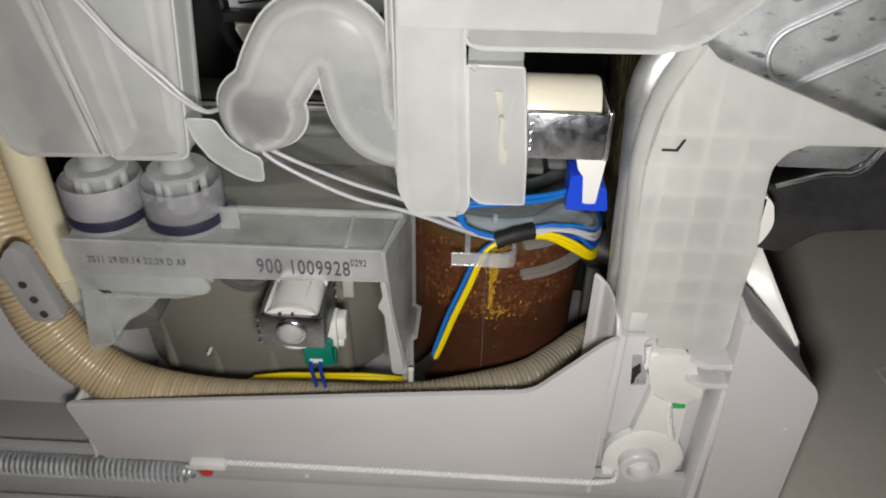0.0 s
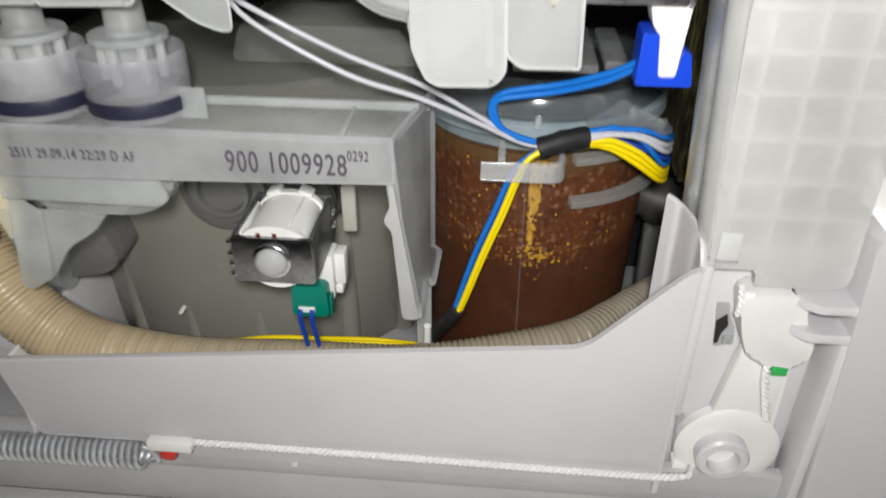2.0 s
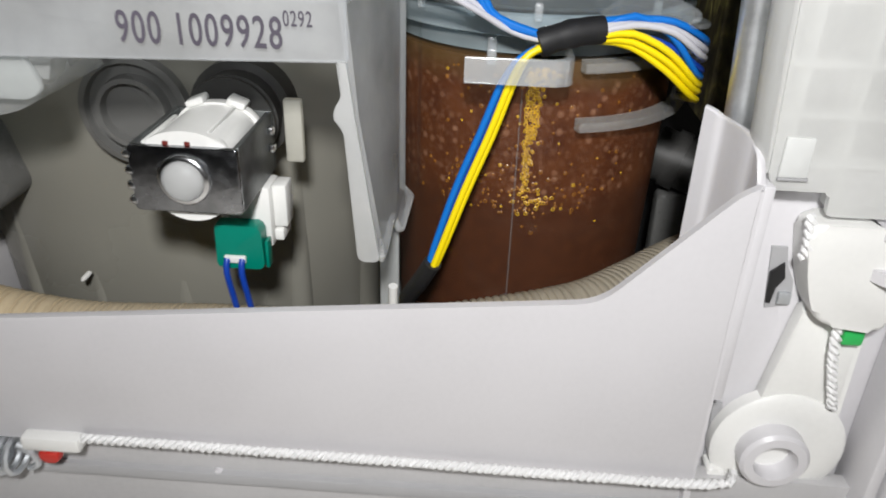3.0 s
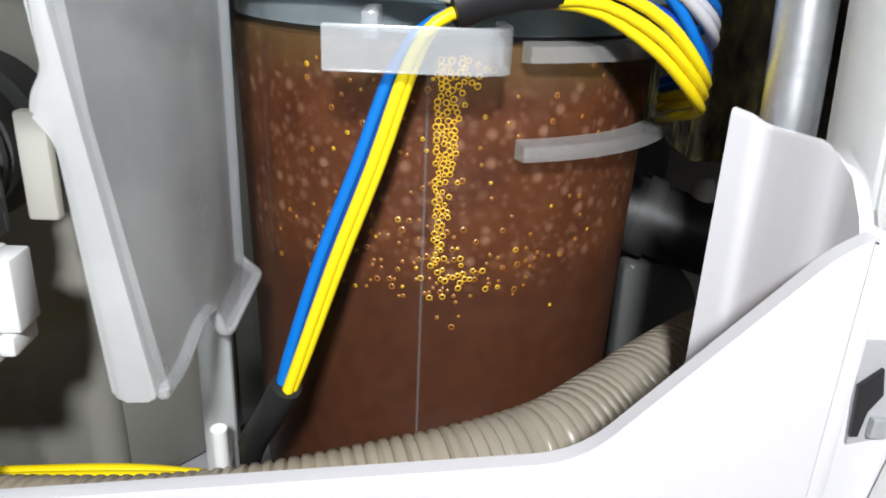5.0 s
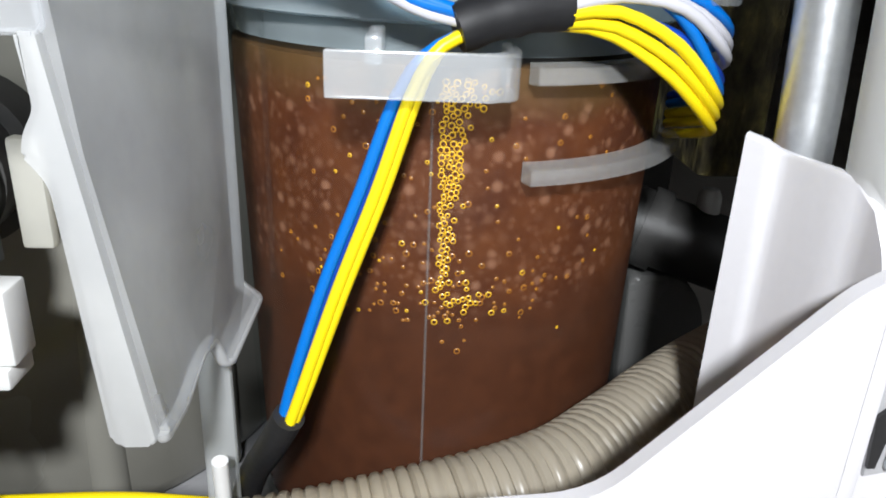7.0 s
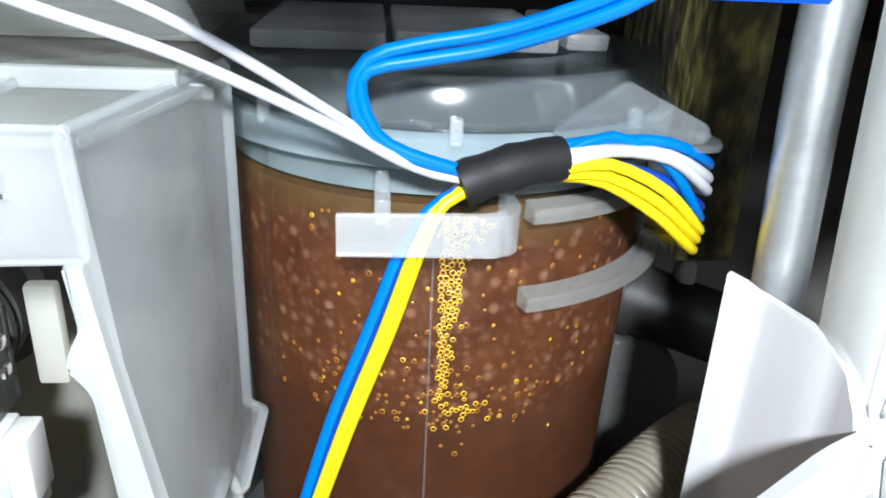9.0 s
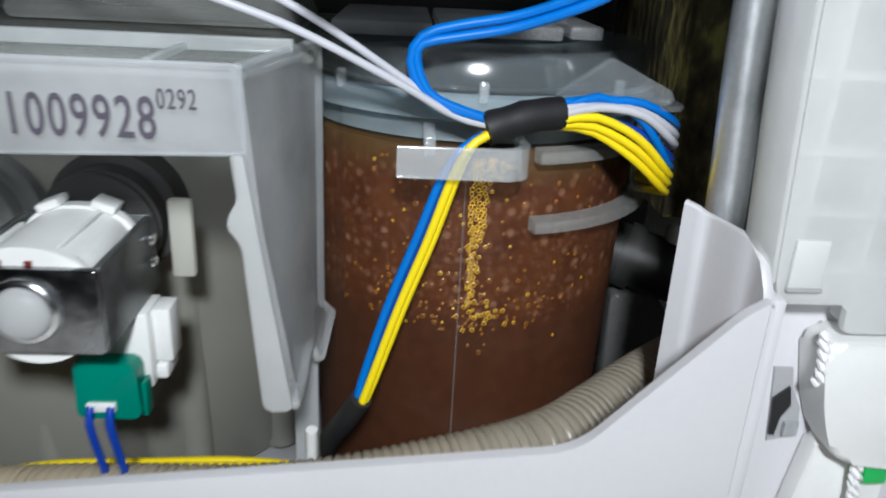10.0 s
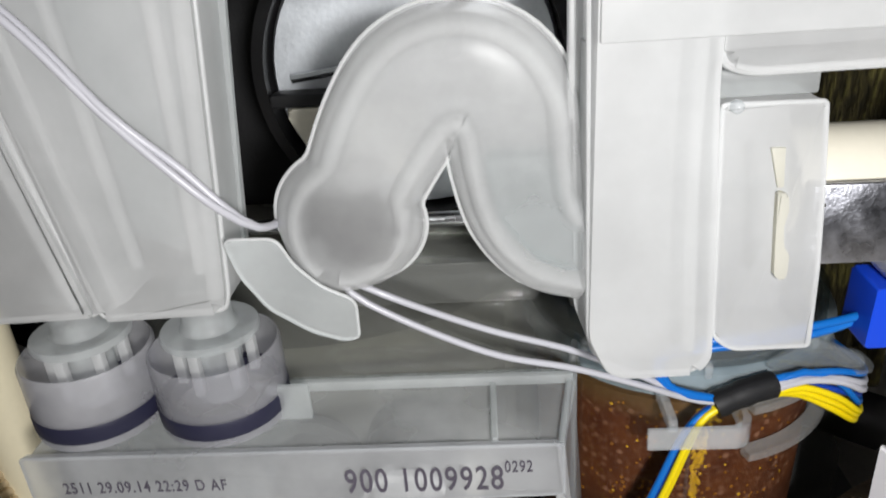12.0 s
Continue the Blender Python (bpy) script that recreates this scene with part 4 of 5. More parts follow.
# ---- wiring on the vessel ----
def build_harness():
    ob = thing("wire_harness", "blue, yellow and grey wires bound with black tape", "wires")
    bm = sweep(smooth_path([(0.0150, 0.2632, 0.1748), (0.0190, 0.2640, 0.1762), (0.0255, 0.2655, 0.1778), (0.0312, 0.2672, 0.1782)], 0.002), lambda i, s: 0.0036 + 0.0002 * math.sin(s * 900), 16)
    part("tape", bm, TAPE, ob, "black binding tape")
    fan = ((BLUE, -0.0006, 0.0024, 0.1758, 0.0), (PALE, -0.0016, 0.0012, 0.1735, 0.0), (PALE, -0.0022, 0.0002, 0.1715, 0.001), (BLUEDK, 0.0002, -0.0006, 0.1680, -0.001), (BLUE, -0.0010, 0.0012, 0.1664, 0.002),
           (YELLOW, -0.0022, -0.0010, 0.1642, 0.0), (YELLOW, -0.0012, -0.0022, 0.1622, -0.001), (YELLOW, -0.0004, -0.0026, 0.1598, -0.002))
    for m, dy, dz, z1, bow in fan:
        wire("wire", [(0.0225, 0.2645 + dy * 0.5, 0.1770 + dz * 0.6), (0.0310, 0.2668 + dy, 0.1782 + dz), (0.0390, 0.2680 + dy, 0.1788 + dz + bow), (0.0490, 0.2690 + dy, (0.1790 + dz + z1) / 2 + 0.0022 + bow),
                      (0.0580, 0.2740 + dy, z1 + 0.0006), (0.0630, 0.2860, z1 - 0.004), (0.0640, 0.3100, z1 - 0.010)], 0.00098, m, ob)
    drop = ((BLUE, -0.0014, 0.0006), (BLUEDK, -0.0006, 0.0014), (YELLOW, 0.0006, -0.0004), (YELLOW, 0.0016, 0.0004), (YELLOW, 0.0010, 0.0016))
    for m, dx, dy in drop:
        wire("wire", [(0.0200, 0.2640 + dy, 0.1755), (0.0148, 0.2628 + dy, 0.1735), (0.0112 + dx * 0.5, 0.2618 + dy, 0.1710), (0.0078 + dx, 0.2612 + dy, 0.1650), (0.0030 + dx * 1.2, 0.2605 + dy, 0.1510),
                      (-0.0030 + dx * 1.2, 0.2590 + dy, 0.1350), (-0.0088 + dx * 0.9, 0.2560 + dy, 0.1175), (-0.0108 + dx * 0.5, 0.2552 + dy, 0.1110)], 0.00098, m, ob)
    part("sleeve", sweep(smooth_path([(-0.0101, 0.2556, 0.1135), (-0.0140, 0.2590, 0.1050), (-0.0185, 0.2650, 0.0950), (-0.022, 0.270, 0.084)], 0.002), 0.0027, 14), RUBBER, ob, "black sleeve over the wire ends")
    for k, dy in enumerate((0.0, 0.0024)):
        wire("wire", [(-0.1500, 0.2310 + dy, 0.3100), (-0.1260, 0.2285 + dy, 0.2891), (-0.1125 + 0.0012 * k, 0.2285, 0.2713), (-0.1010, 0.2285 + dy, 0.2580 + 0.0010 * k), (-0.0945, 0.2300 + dy * 0.5, 0.2505 + 0.0006 * k), (-0.0895, 0.2345, 0.2448), (-0.0860, 0.2490, 0.2392), (-0.0800, 0.2510, 0.2270),
                      (-0.0720 + 0.004 * k, 0.2490, 0.2182 + 0.0022 * k), (-0.0450, 0.2500 + dy, 0.2030 + 0.0050 * k), (-0.0230, 0.2540 + dy, 0.1945 + 0.0036 * k), (-0.0030, 0.2590 + dy, 0.1842 + 0.001 * k), (0.0080, 0.2625, 0.1778), (0.0170, 0.2635, 0.1755)], 0.00085, PALE, ob, "pale grey wire")
    wire("wire", [(-0.104, 0.264, 0.0830), (-0.090, 0.2645, 0.0850), (-0.070, 0.2650, 0.0858), (-0.045, 0.2655, 0.0864), (-0.030, 0.2655, 0.0862), (-0.020, 0.265, 0.0850)], 0.0012, YELLOW, ob, "yellow wire lying along the tray")
    wire("wire", [(-0.102, 0.2660, 0.0830), (-0.086, 0.2665, 0.0855), (-0.066, 0.2672, 0.0858), (-0.045, 0.2676, 0.0864), (-0.030, 0.2672, 0.0858), (-0.020, 0.267, 0.0850)], 0.0012, YELLOW, ob, "yellow wire lying along the tray")
    part("tie", sweep(smooth_path([(-0.0215, 0.2545, 0.0970), (-0.0212, 0.2530, 0.1065)], 0.003), 0.0014, 10), WHITE, ob, "white tie end")
    return ob


build_harness()


# ---- hoses and pipe ----
def build_hose():
    ob = thing("corrugated_hose", "beige corrugated drain hose lying in the tray", "hose")
    pts = [(-0.214, 0.290, 0.265), (-0.212, 0.284, 0.210), (-0.205, 0.268, 0.163), (-0.190, 0.254, 0.1240), (-0.162, 0.2475, 0.0965), (-0.120, 0.2460, 0.0872), (-0.070, 0.2445, 0.0908),
           (-0.025, 0.2450, 0.0928), (0.010, 0.2505, 0.0966), (0.034, 0.2585, 0.0986), (0.0500, 0.2710, 0.0996), (0.0660, 0.2850, 0.1010), (0.0850, 0.2960, 0.1045), (0.1050, 0.302, 0.106)]
    path = smooth_path(pts, 0.00045)

    def ribbed(i, s):
        near = min(s, 0.13)
        w = (near / 0.0031 + (s - near) / 0.0022) % 1.0
        slim = min(1.0, max(0.0, (s - 0.14) / 0.18))
        return (0.0121 - 0.0039 * slim) + (0.0011 - 0.0003 * slim) * min(1.0, max(0.0, 1.6 * math.sin(math.pi * w)))

    part("tube", sweep(path, ribbed, 18), HOSE, ob)
    part("holder", prism(rounded([(-0.1940, 0.1660), (-0.1850, 0.1790), (-0.1790, 0.1750), (-0.1715, 0.1400), (-0.1860, 0.1375)], 0.003), 0.2400, 0.2460, r=0.001), GREY_DARK, ob, "grey hose holder with holes")
    # solid discs coloured dark to stand for shaded holes in the holder
    for x, z in ((-0.1845, 0.1590), (-0.1820, 0.1510), (-0.1800, 0.1430)):
        part("hole", lathe([(0.0018, 0), (0.0018, -0.0006)], (x, 0.2400, z), "y", 14), SMOKE_DARK, ob, "dark disc painted as the shade in a hole")
    return ob


build_hose()
ob = thing("supply_pipe", "cream rigid plastic supply pipe standing upright", "pipe")
part("tube", sweep([Vector((-0.187, 0.272, z)) for z in (0.128, 0.18, 0.23, 0.28, 0.34)], 0.0080, 24), CREAM, ob)
part("elbow", sweep(smooth_path([(-0.187, 0.272, 0.140), (-0.186, 0.270, 0.125), (-0.176, 0.268, 0.116), (-0.165, 0.268, 0.114)], 0.003), 0.0088, 20), MILK_THIN, ob, "clear plastic elbow")


# ---- milky air chamber: arch, chimney, top tank, left tank ----
def build_chamber():
    ob = thing("air_chamber", "milky translucent plastic air chamber with an arched tube", "air chamber")
    chim = rounded([(-0.0228, 0.2160), (-0.0190, 0.2075), (-0.0155, 0.2058), (0.0000, 0.2062), (0.0030, 0.2100), (-0.0004, 0.2700), (-0.0004, 0.345), (-0.0245, 0.345)],
                   [0.002, 0.003, 0.003, 0.003, 0.003, 0.002, 0, 0])
    rim(chim, 0.2350, 0.0006, ob)
    part("chimney", prism(chim, 0.2330, 0.2540, r=0.0025, seg=4), MILK_WALL, ob)
    part("chimney_flange", prism(rounded([(-0.0250, 0.2190), (-0.0200, 0.2045), (0.0020, 0.2050), (0.0036, 0.2110), (0.0000, 0.2690), (0.0000, 0.345), (-0.0265, 0.345)], 0.002), 0.2425, 0.2440, r=0.0004), MILK, ob)
    top = rounded([(-0.0002, 0.345), (-0.0002, 0.2725), (0.0050, 0.2706), (0.0650, 0.2712), (0.0760, 0.2750), (0.0930, 0.2900), (0.1050, 0.3100), (0.1050, 0.345)], [0, 0.003, 0.002, 0.004, 0.006, 0.008, 0, 0])
    rim(top, 0.2345, 0.0009, ob)
    part("top_tank", prism(top, 0.2330, 0.2550, r=0.002, seg=3), MILK, ob)
    part("inner_wall", box(-0.0220, 0.0600, 0.2320, 0.2331, 0.2775, 0.345, 0.0004), MILK, ob)
    for line in ([(-0.0203, 0.2105), (-0.0222, 0.2450), (-0.0222, 0.2770)], [(-0.0012, 0.2110), (-0.0030, 0.2450), (-0.0032, 0.2770)]):
        part("chimney_wall", sweep(smooth_path([(x, 0.2435, z) for x, z in line], 0.004), 0.0019, 12, 0.0085, square=0.7), MILK_WALL, ob)
    for line in ([(-0.1238, 0.2275), (-0.1330, 0.2900), (-0.1420, 0.3450)], [(-0.1025, 0.2280), (-0.0970, 0.2900), (-0.0945, 0.3450)], [(-0.1610, 0.2265), (-0.1780, 0.2700), (-0.1950, 0.3450)], [(-0.1335, 0.2270), (-0.1460, 0.2900), (-0.1535, 0.3450)]):
        part("tank_wall", sweep(smooth_path([(x, 0.2432, z) for x, z in line], 0.006), 0.0022, 12, 0.0080, square=0.7), MILK_WALL, ob)
    foot, R = Vector((-0.0722, 0.2440, 0.2420)), 0.0140
    lean = Vector((0.0046, 0, 0.0100)).normalized()
    arch = [foot - lean * R * (1 - k / 14) for k in range(14)] + smooth_path([foot, foot + lean * 0.0100, (-0.0622, 0.2440, 0.2615), (-0.0560, 0.2440, 0.2690), (-0.0485, 0.2440, 0.2715), (-0.0415, 0.2440, 0.2690),
                       (-0.0376, 0.2440, 0.2620), (-0.0365, 0.2440, 0.2520), (-0.0345, 0.2440, 0.2425), (-0.0295, 0.2440, 0.2355), (-0.0215, 0.2440, 0.2325)], 0.0012)

    def keyhole(extra):
        def width(i, s):
            ball = math.sqrt(max(0.0, R * R - (s - R) ** 2)) if s < 2 * R else 0.0
            arm = 0.0098 + 0.0024 * math.sin(min(1, max(0, s - R) / 0.09) * math.pi)
            return max(0.0004, ball if s < R else max(ball, arm)) + extra
        return width

    part("arch_tube", sweep(arch, keyhole(0.0016), 40, 0.0088, square=0.75), MILK_CLEAR, ob)
    part("arch_flange", sweep(arch, keyhole(0.0024), 20, 0.0007, square=0.8), MILK_CLEAR, ob)
    run, side = 0.0, []
    for i, p in enumerate(arch):
        run += (p - arch[i - 1]).length if i else 0
        t = (arch[min(i + 1, len(arch) - 1)] - arch[max(i - 1, 0)]).normalized()
        side.append((p, t.cross(Vector((0, 1, 0))).normalized(), keyhole(0.0024)(i, run)))
    for sign in (1, -1):
        band = [p + u * (w - 0.0052) * sign for p, u, w in side if w > 0.0075]
        part("arch_wall", sweep(band, 0.0022, 16, 0.0062), MILK_WALL, ob)
        part("arch_edge", sweep([p + u * w * sign for p, u, w in side], 0.0004, 8), MILK_RIM, ob)
    # disc that carries the painted darkness of the bulb's hollow
    part("bulb_shade", lathe([(0.0150, 0.2394), (0.0150, 0.2390), (0.0090, 0.2376), (0.0002, 0.2371)], (foot.x + 0.001, 0, foot.z + 0.001), "y", 44), DUSK, ob, "painted darkness of the hollow inside the bulb")
    leg = rounded([(-0.0432, 0.2555), (-0.0298, 0.2553), (-0.0272, 0.2450), (-0.0235, 0.2400), (-0.0240, 0.2285), (-0.0330, 0.2325), (-0.0400, 0.2410)], 0.002)
    part("trapped_water", prism(leg, 0.2385, 0.2490, r=0.001), WATERY, ob, "clear water standing in the tube")
    part("arch_slit", box(-0.0268, -0.0256, 0.2395, 0.2425, 0.2620, 0.2850, 0.0004), MILK, ob)
    a = [(-0.0952, 0.2446), (-0.0932, 0.2368), (-0.0884, 0.2290), (-0.0802, 0.2232), (-0.0740, 0.2210), (-0.0708, 0.2212), (-0.0706, 0.2300), (-0.0772, 0.2335), (-0.0820, 0.2385), (-0.0848, 0.2444)]
    rim(rounded(a, 0.002), 0.2291, 0.0004, ob)
    part("hook", prism(rounded(a, 0.002), 0.2282, 0.2300, r=0.0004), MILK_THIN, ob, "curved milky guard")
    right = rounded([(-0.1275, 0.2250), (-0.1000, 0.2258), (-0.0988, 0.2300), (-0.0935, 0.290), (-0.0905, 0.345), (-0.1480, 0.345)], [0.002, 0.004, 0.003, 0, 0, 0])
    rim(right, 0.2352, 0.0006, ob)
    part("left_tank", prism(right, 0.2330, 0.2530, r=0.0036, seg=5), MILK, ob)
    part("left_tank_flange", prism(rounded([(-0.1250, 0.2400), (-0.0985, 0.2285), (-0.0922, 0.2880), (-0.0900, 0.345), (-0.1400, 0.345)], 0.002), 0.2480, 0.2495, r=0.0004), MILK_THIN, ob)
    far = rounded([(-0.1640, 0.2240), (-0.1295, 0.2250), (-0.1440, 0.300), (-0.1500, 0.345), (-0.2000, 0.345), (-0.1820, 0.270)], [0.004, 0.001, 0, 0, 0, 0])
    rim(far, 0.2370, 0.0006, ob)
    part("bridge", box(-0.0960, -0.0250, 0.2380, 0.2500, 0.2885, 0.3060, 0.003), MILK, ob)
    part("far_tank", prism(far, 0.2350, 0.2680, r=0.002, seg=3), MILK, ob)
    for x0, z0, x1, z1 in ((-0.1180, 0.236, -0.1270, 0.345), (-0.1045, 0.234, -0.1010, 0.345), (-0.1330, 0.232, -0.1460, 0.345)):
        part("tank_rib", sweep([Vector((x0, 0.2375, z0)), Vector(((x0 + x1) / 2, 0.2373, (z0 + z1) / 2)), Vector((x1, 0.2375, z1))], 0.0016, 10), MILK, ob)
    slot = rounded([(0.0030, 0.2150), (0.0072, 0.2116), (0.0232, 0.2118), (0.0226, 0.2300), (0.0212, 0.2482), (0.0195, 0.2645), (0.0008, 0.2648)], [0.003, 0.002, 0.001, 0, 0, 0.001, 0.001])
    rim(slot, 0.2345, 0.0005, ob)
    holder = part("valve_holder", prism(slot, 0.2340, 0.2510, r=0.0010), MILK_WALL, ob, "milky holder round the valve neck")
    part("holder_top", box(0.0010, 0.0195, 0.2380, 0.2560, 0.2650, 0.2704, 0.0006), MILK_THIN, ob)
    part("neck", lathe([(0.0120, -0.002), (0.0125, 0.004), (0.0125, 0.021), (0.0110, 0.022)], (0, 0.2630, 0.2405), "x", 36), MILK_THIN, ob, "round milky neck of the valve")
    part("latch_slot", prism([(0.0101, 0.2564), (0.0128, 0.2563), (0.0134, 0.2484), (0.0122, 0.2484)], 0.2333, 0.2339, r=0.0001), IVORY_THIN, holder, "ivory strip in a slot")
    part("latch", prism(rounded([(0.0120, 0.2478), (0.0140, 0.2474), (0.0145, 0.2440), (0.0139, 0.2405), (0.0145, 0.2362), (0.0157, 0.2345), (0.0158, 0.2298), (0.0148, 0.2286), (0.0132, 0.2302), (0.0125, 0.2400)],
                                0.0006), 0.2322, 0.2339, r=0.0006), IVORY_THIN, holder, "ivory latch in a slot")
    part("bead", lathe([(0.0013, 0.2342), (0.0012, 0.2330), (0.0007, 0.2324), (0.0001, 0.2322)], (0.0032, 0, 0.2645), "y", 14), CLIPMAT, holder, "small moulding bead")
    return ob


build_chamber()


# ---- steel post, frosted hinge panel, hinge arm, side sheet ----
ob = thing("steel_post", "galvanised steel post bent over at the top", "post")
part("bar", sweep(smooth_path([(0.0702, 0.2620, 0.120), (0.0690, 0.2620, 0.160), (0.0670, 0.2620, 0.200), (0.0664, 0.2590, 0.235), (0.0660, 0.256, 0.2480), (0.0685, 0.256, 0.2590), (0.0750, 0.256, 0.2660), (0.0820, 0.256, 0.2695)], 0.004),
                  lambda i, s: 0.0044 + 0.0027 * min(1, max(0, (s - 0.085) / 0.04)), 18), POLISHED, ob)


def build_panel():
    ob = thing("frosted_panel", "frosted white plastic panel with a square rib grid", "panel")
    edge = [(0.0765, 0.2745), (0.0815, 0.2695), (0.1500, 0.2430), (0.1800, 0.2330), (0.1800, 0.2290), (0.1500, 0.2405), (0.1150, 0.2400), (0.1085, 0.2320), (0.1090, 0.2200), (0.1120, 0.1960), (0.1115, 0.1760), (0.1125, 0.1480), (0.1105, 0.1440),
            (0.0840, 0.1440), (0.0835, 0.1500), (0.0700, 0.1500), (0.0685, 0.1540), (0.0660, 0.2000), (0.0650, 0.2300), (0.0680, 0.2520)]
    part("sheet", prism(rounded(edge, [0.001, 0.002, 0, 0, 0, 0.004, 0.006, 0.005, 0.004, 0.003, 0.003, 0.002, 0.002, 0.001, 0.001, 0.001, 0.001, 0, 0.004, 0.006]), 0.2340, 0.2360, r=0.0006), PANEL, ob)
    part("rim", sweep(smooth_path([(0.0685, 0.2405, 0.1540), (0.0655, 0.2405, 0.2000), (0.0640, 0.2405, 0.2310), (0.0670, 0.2405, 0.2530), (0.0755, 0.2405, 0.2735)], 0.004), 0.0030, 14, 0.0060), PANEL, ob)
    bm = bmesh.new()
    for x, z0, z1 in ((0.0725, 0.1510, 0.2560), (0.0855, 0.1450, 0.2670), (0.0985, 0.1450, 0.2620), (0.1135, 0.2400, 0.2560), (0.1300, 0.2415, 0.2500)):
        box(x - 0.0008, x + 0.0008, 0.2362, 0.2412, z0, z1, 0.0003, bm, 1)
    for z, x0, x1 in ((0.2415, 0.068, 0.116), (0.2290, 0.067, 0.1075), (0.2174, 0.067, 0.108), (0.2060, 0.067, 0.110), (0.1925, 0.067, 0.111), (0.1790, 0.068, 0.111), (0.1675, 0.069, 0.111), (0.1560, 0.070, 0.111)):
        box(x0, x1, 0.2363, 0.2410, z - 0.0008, z + 0.0008, 0.0003, bm, 1)
    part("rib_grid", bm, PANEL_RIB, ob, "square stiffening ribs behind the face")
    # nothing is cut here: a black strip paints the dark of a notch
    part("notch", prism([(0.0690, 0.2365), (0.0745, 0.2365), (0.0765, 0.2410), (0.0757, 0.2410), (0.0738, 0.2372), (0.0690, 0.2372)], 0.2329, 0.2334, r=0), RUBBER, ob, "small black strip painted as the shade in a notch")
    part("window", box(0.0703, 0.0768, 0.2330, 0.2339, 0.1536, 0.1632, 0.0003), PANEL_RIB, ob, "pale square window in the panel")
    # the shadow at the window's lower edge, painted as a grey strip
    part("window_shadow", box(0.0703, 0.0772, 0.2329, 0.2339, 0.1529, 0.1535, 0.0001), GREY_DARK, ob, "grey strip painted as the shadow below the window")
    part("knob", prism(rounded([(0.1100, 0.2180), (0.1150, 0.2140), (0.1175, 0.2050), (0.1160, 0.1985), (0.1110, 0.1900)], 0.003), 0.2385, 0.2480, r=0.002), WHITE, ob, "white rounded stop")
    return ob


build_panel()


def build_arm():
    edge = rounded([(0.1180, 0.2090), (0.1260, 0.2090), (0.1400, 0.2150), (0.1530, 0.2165), (0.1600, 0.2300), (0.30, 0.250), (0.30, 0.185), (0.1730, 0.1920), (0.1450, 0.1890), (0.1330, 0.1780), (0.1180, 0.182)],
                   [0.002, 0.002, 0.003, 0.004, 0.006, 0, 0, 0.01, 0.006, 0.004, 0.002])
    ob = thing("steel_lever", "dark steel door lever with worn bright edges", "lever")
    part("lever", prism(edge, 0.2580, 0.2610, r=0.0008), DARKSTEEL, ob)
    part("lever_edge", sweep(smooth_path([(0.1230, 0.2590, 0.2092), (0.1400, 0.2590, 0.2150), (0.1530, 0.2590, 0.2168), (0.1600, 0.2590, 0.2300)], 0.003), 0.0011, 8), BRIGHT, ob, "worn bright edge")


build_arm()


def build_side_sheet():
    ob = thing("side_sheet", "galvanised steel side sheet with a pressed slot", "steel sheet")
    part("sheet", prism([(0.078, 0.260), (0.078, 0.40), (0.42, 0.40), (0.42, 0.214), (0.125, 0.214)], 0.2660, 0.2675, r=0.0004), SHEET, ob)
    bm = bmesh.new()
    axis = Vector((0.052, 0, 0.032)).normalized()
    loop = []
    c0, c1 = Vector((0.120, 0.2655, 0.2600)), Vector((0.166, 0.2655, 0.2860))
    up = Vector((-axis.z, 0, axis.x))
    for k in range(13):
        a = math.pi * k / 12
        loop.append(c1 + up * 0.011 * math.cos(a) + axis * 0.011 * math.sin(a))
    for k in range(13):
        a = math.pi * k / 12
        loop.append(c0 - up * 0.011 * math.cos(a) - axis * 0.011 * math.sin(a))
    loop.append(loop[0])
    part("pressed_slot", sweep(loop, 0.0011, 10), STEEL, ob, "raised pressed slot outline")


build_side_sheet()


# ---- door cord, pulley, spring ----
def cord(name, pts, parent):
    path = smooth_path(pts, 0.0009)
    bm = bmesh.new()
    for ph in (0, math.pi):
        tw, s = [], 0
        for i, p in enumerate(path):
            t = (path[min(i + 1, len(path) - 1)] - path[max(i - 1, 0)]).normalized()
            if i:
                s += (p - path[i - 1]).length
            u = t.cross(Vector((0, 1, 0))).normalized()
            a = s / 0.0044 * 2 * math.pi + ph
            tw.append(p + u * 0.00078 * math.cos(a) + Vector((0, 0.00078 * math.sin(a), 0)))
        sweep(tw, 0.00080, 7, bm=bm)
    return part(name, bm, CORD, parent, "white braided cord")


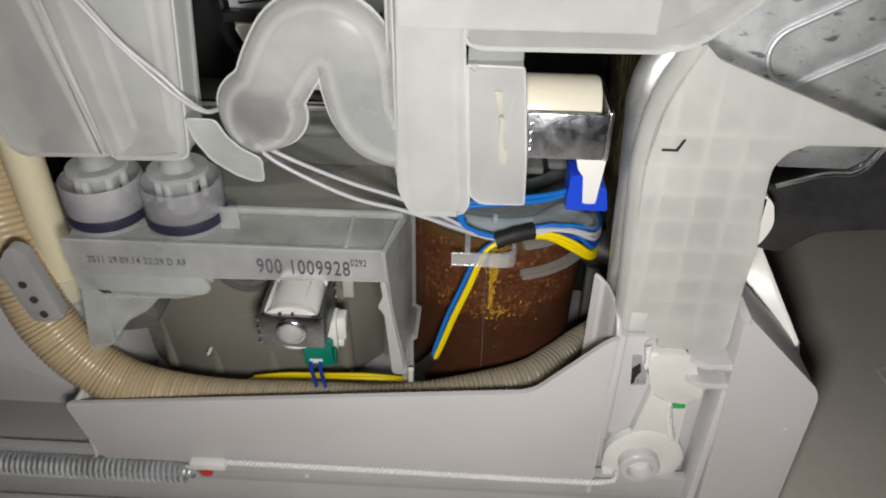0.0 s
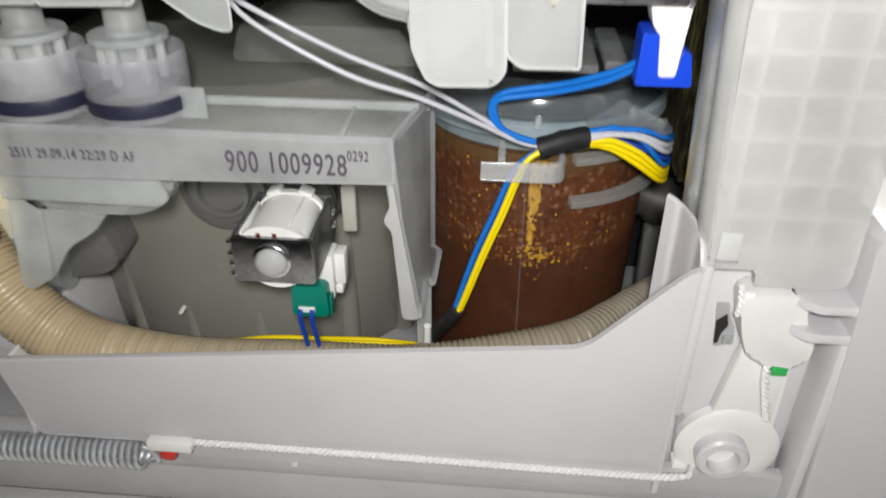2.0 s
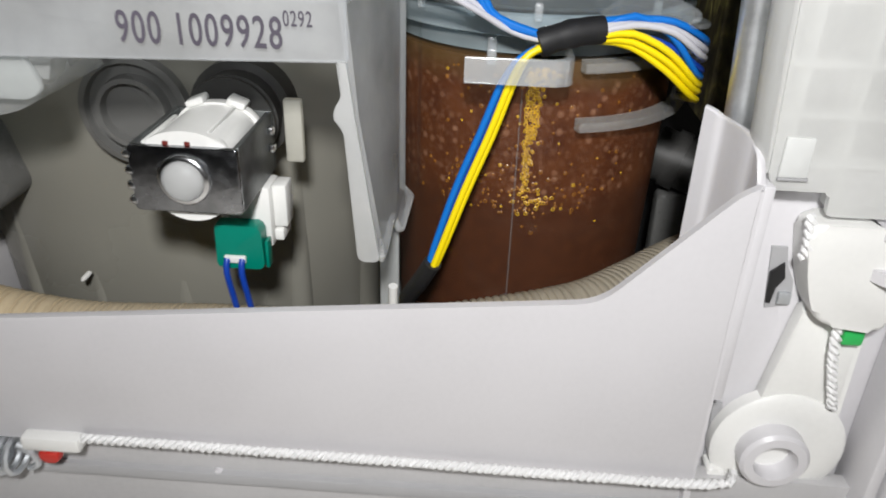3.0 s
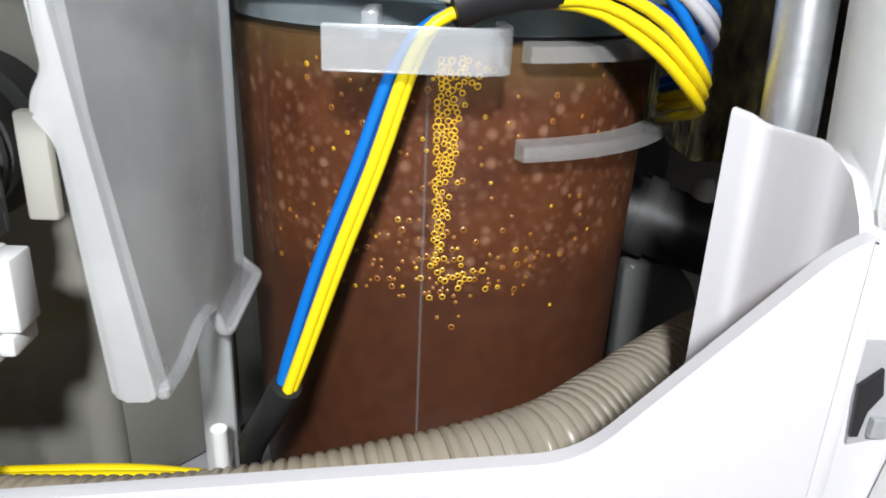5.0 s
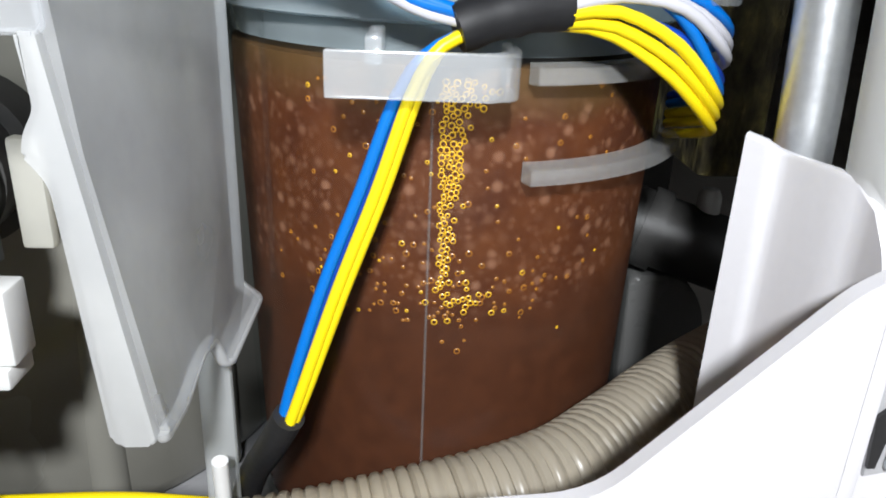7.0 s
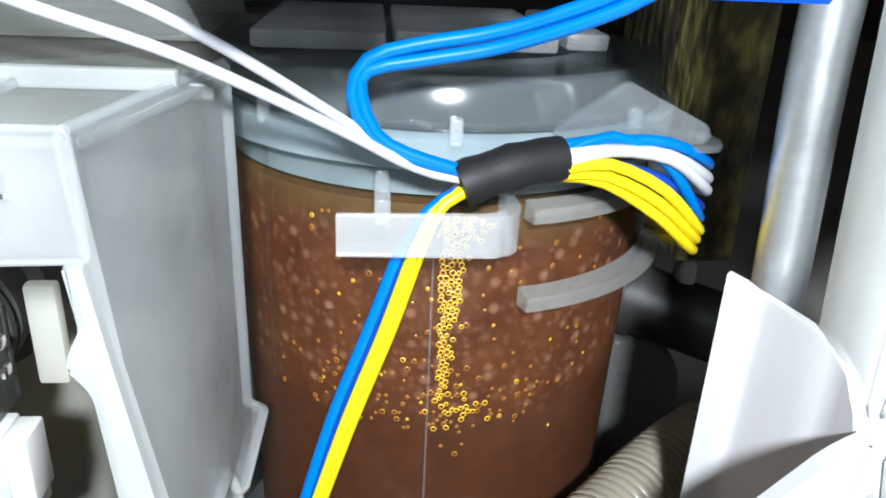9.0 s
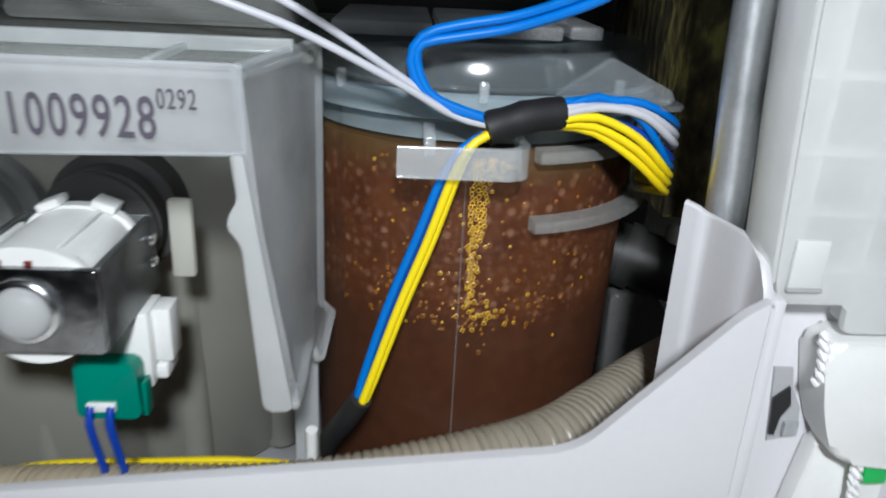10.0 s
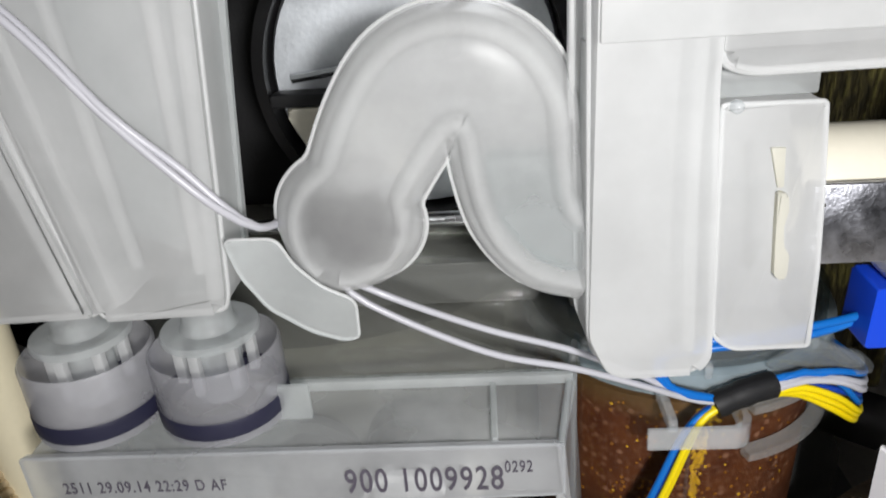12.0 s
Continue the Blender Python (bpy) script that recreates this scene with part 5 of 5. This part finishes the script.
def build_pulley():
    ob = thing("cord_pulley", "white nylon pulley housing with braided cord", "pulley")
    c = (0.0882, 0, 0.0702)
    part("disc", lathe([(0.0176, 0.2425), (0.0188, 0.2415), (0.0188, 0.2375), (0.0172, 0.2362), (0.0125, 0.2358), (0.0080, 0.2356)], (0.0910, 0, 0.0695), "y", 48), WHITE, ob)
    part("boss", lathe([(0.0095, 0.2375), (0.0095, 0.2310), (0.0085, 0.2300), (0.0060, 0.2298), (0.0056, 0.2320), (0.0056, 0.2360)], c, "y", 36), GREY, ob, "grey hollow boss")
    part("foot", prism(rounded([(0.0720, 0.0620), (0.0765, 0.0620), (0.0840, 0.0530), (0.0800, 0.0475), (0.0750, 0.0505)], 0.002), 0.2350, 0.2420, r=0.001), WHITE, ob)
    part("strut", prism(rounded([(0.0820, 0.0800), (0.0878, 0.1180), (0.1045, 0.1180), (0.1055, 0.0740)], 0.003), 0.2380, 0.2425, r=0.0015), WHITE, ob)
    part("head", prism(rounded([(0.0800, 0.1425), (0.1015, 0.1425), (0.1020, 0.1330), (0.1075, 0.1240), (0.1060, 0.1130), (0.0880, 0.1150), (0.0835, 0.1260)], 0.0045), 0.2320, 0.2425, r=0.0018, seg=4), WHITE, ob)
    part("clip", box(0.0975, 0.1030, 0.2345, 0.2370, 0.1075, 0.1125, 0.0008), LEAF, ob, "small green clip")
    cord("cord", [(0.0950, 0.2350, 0.1180), (0.0965, 0.2345, 0.1040), (0.0995, 0.2345, 0.0920), (0.1015, 0.236, 0.0860)], ob)
    cord("cord", [(-0.1085, 0.2268, 0.0650), (-0.02, 0.2262, 0.0650), (0.03, 0.2262, 0.0644), (0.0720, 0.2270, 0.0640), (0.0790, 0.2335, 0.0632)], ob)
    cord("cord", [(0.0808, 0.2345, 0.1440), (0.0812, 0.2335, 0.1400), (0.0815, 0.2332, 0.1360), (0.0816, 0.2345, 0.1325)], ob)
    return ob


build_pulley()


def build_spring():
    ob = thing("tension_spring", "steel tension spring hooked to the door cord", "spring")
    pts, turns, x0, x1 = [], 62, -0.300, -0.1290
    for i in range(turns * 10 + 1):
        a = 2 * math.pi * i / 10
        pts.append(Vector((x0 + (x1 - x0) * i / (turns * 10), 0.2270 + 0.0050 * math.cos(a), 0.0560 + 0.0050 * math.sin(a))))
    part("coil", sweep(pts, 0.00095, 6), STEEL, ob)
    part("hook_end", sweep(smooth_path([(-0.1290, 0.2270, 0.0605), (-0.1250, 0.2270, 0.0575), (-0.1240, 0.2270, 0.0535), (-0.1270, 0.2270, 0.0515)], 0.001), 0.001, 8), STEEL, ob)
    part("cord_end", box(-0.1260, -0.1085, 0.2245, 0.2300, 0.0606, 0.0656, 0.0012), WHITE, ob, "white cord end")
    part("tag", prism(rounded([(-0.1215, 0.0604), (-0.1155, 0.0602), (-0.1155, 0.0570), (-0.1205, 0.0565)], 0.001), 0.2245, 0.2275, r=0.0006), RED, ob, "red plastic tag")
    return ob


build_spring()


# ---- pump behind the arch ----
def build_pump():
    ob = thing("pump", "steel pump can in a black rubber collar", "pump")
    c = (-0.063, 0, 0.2565)
    part("collar", lathe([(0.0485, 0.330), (0.0485, 0.320), (0.0445, 0.318), (0.0440, 0.330)], c, "y", 56, close=True), RUBBER, ob, "black rubber collar")
    part("can", lathe([(0.0438, 0.380), (0.0438, 0.327), (0.0425, 0.324), (0.020, 0.323)], c, "y", 56), STEEL, ob)
    part("can_rim", sweep(smooth_path([(-0.100, 0.3215, 0.256), (-0.082, 0.3215, 0.259), (-0.060, 0.3215, 0.268), (-0.040, 0.3215, 0.280)], 0.004), 0.0016, 8), BRIGHT, ob, "scratched steel seam")
    part("band", box(-0.106, -0.02, 0.314, 0.321, 0.2488, 0.2530, 0.001), RUBBER, ob, "black band across the can")
    part("block", prism(rounded([(-0.1025, 0.2486), (-0.060, 0.2486), (-0.062, 0.226), (-0.092, 0.228)], 0.003), 0.3140, 0.3220, r=0.002), IVORY, ob, "pale plastic bracket")
    part("rod", sweep([Vector((-0.125, 0.298, 0.2180)), Vector((-0.07, 0.298, 0.2180)), Vector((-0.02, 0.298, 0.2180))], 0.0022, 12), BRIGHT, ob, "bright steel rod")


build_pump()


# ---- drain elbow beside the vessel ----
ob = thing("drain_elbow", "grey plastic drain pipe stub beside the resin vessel", "pipe")
# near-black base puts the shade deep beside the vessel into the pipe's colour
part("tube", sweep(smooth_path([(0.0690, 0.350, 0.1165), (0.0800, 0.3455, 0.1135), (0.0920, 0.341, 0.1105), (0.1050, 0.336, 0.1075)], 0.004), 0.0104, 24), SMOKE_DARK, ob)
part("collar", sweep(smooth_path([(0.0745, 0.3478, 0.1150), (0.0770, 0.3468, 0.1143), (0.0795, 0.3458, 0.1137)], 0.001), 0.0116, 24), SMOKE_DARK, ob, "grey pipe collar")
part("pedestal", prism(rounded([(0.0720, 0.1015), (0.0880, 0.1015), (0.0950, 0.0900), (0.0950, 0.0505), (0.0720, 0.0505)], [0.003, 0.008, 0.006, 0, 0]), 0.343, 0.352, r=0.002), SMOKE_PALE, ob, "grey rounded pedestal under the pipe")
part("stud", lathe([(0.0032, 0.1205), (0.0032, 0.1255), (0.0022, 0.1275), (0.0004, 0.1280)], (0.0905, 0.3430, 0), "z", 18), WHITE, ob, "small white stud")


# ---- printed mark on the floor ----
bm = bmesh.new()
corners = [Vector((0.2835, 0.3800, 0)), Vector((0.3050, 0.3880, 0)), Vector((0.2850, 0.3560, 0))]
mid = (corners[0] + corners[1] + corners[2]) / 3
loops = [[bm.verts.new(mid + (c - mid) * k + Vector((0, 0, z))) for c in corners] for k, z in ((1.0, 0.0001), (1.0, 0.0006), (0.8, 0.0006), (0.8, 0.0001))]
for a, b in zip(loops, loops[1:]):
    for k in range(3):
        bm.faces.new((a[k - 1], a[k], b[k], b[k - 1]))
solo("floor_mark", bm, WHITE, "white triangular outline stuck on the grey floor", "floor mark")
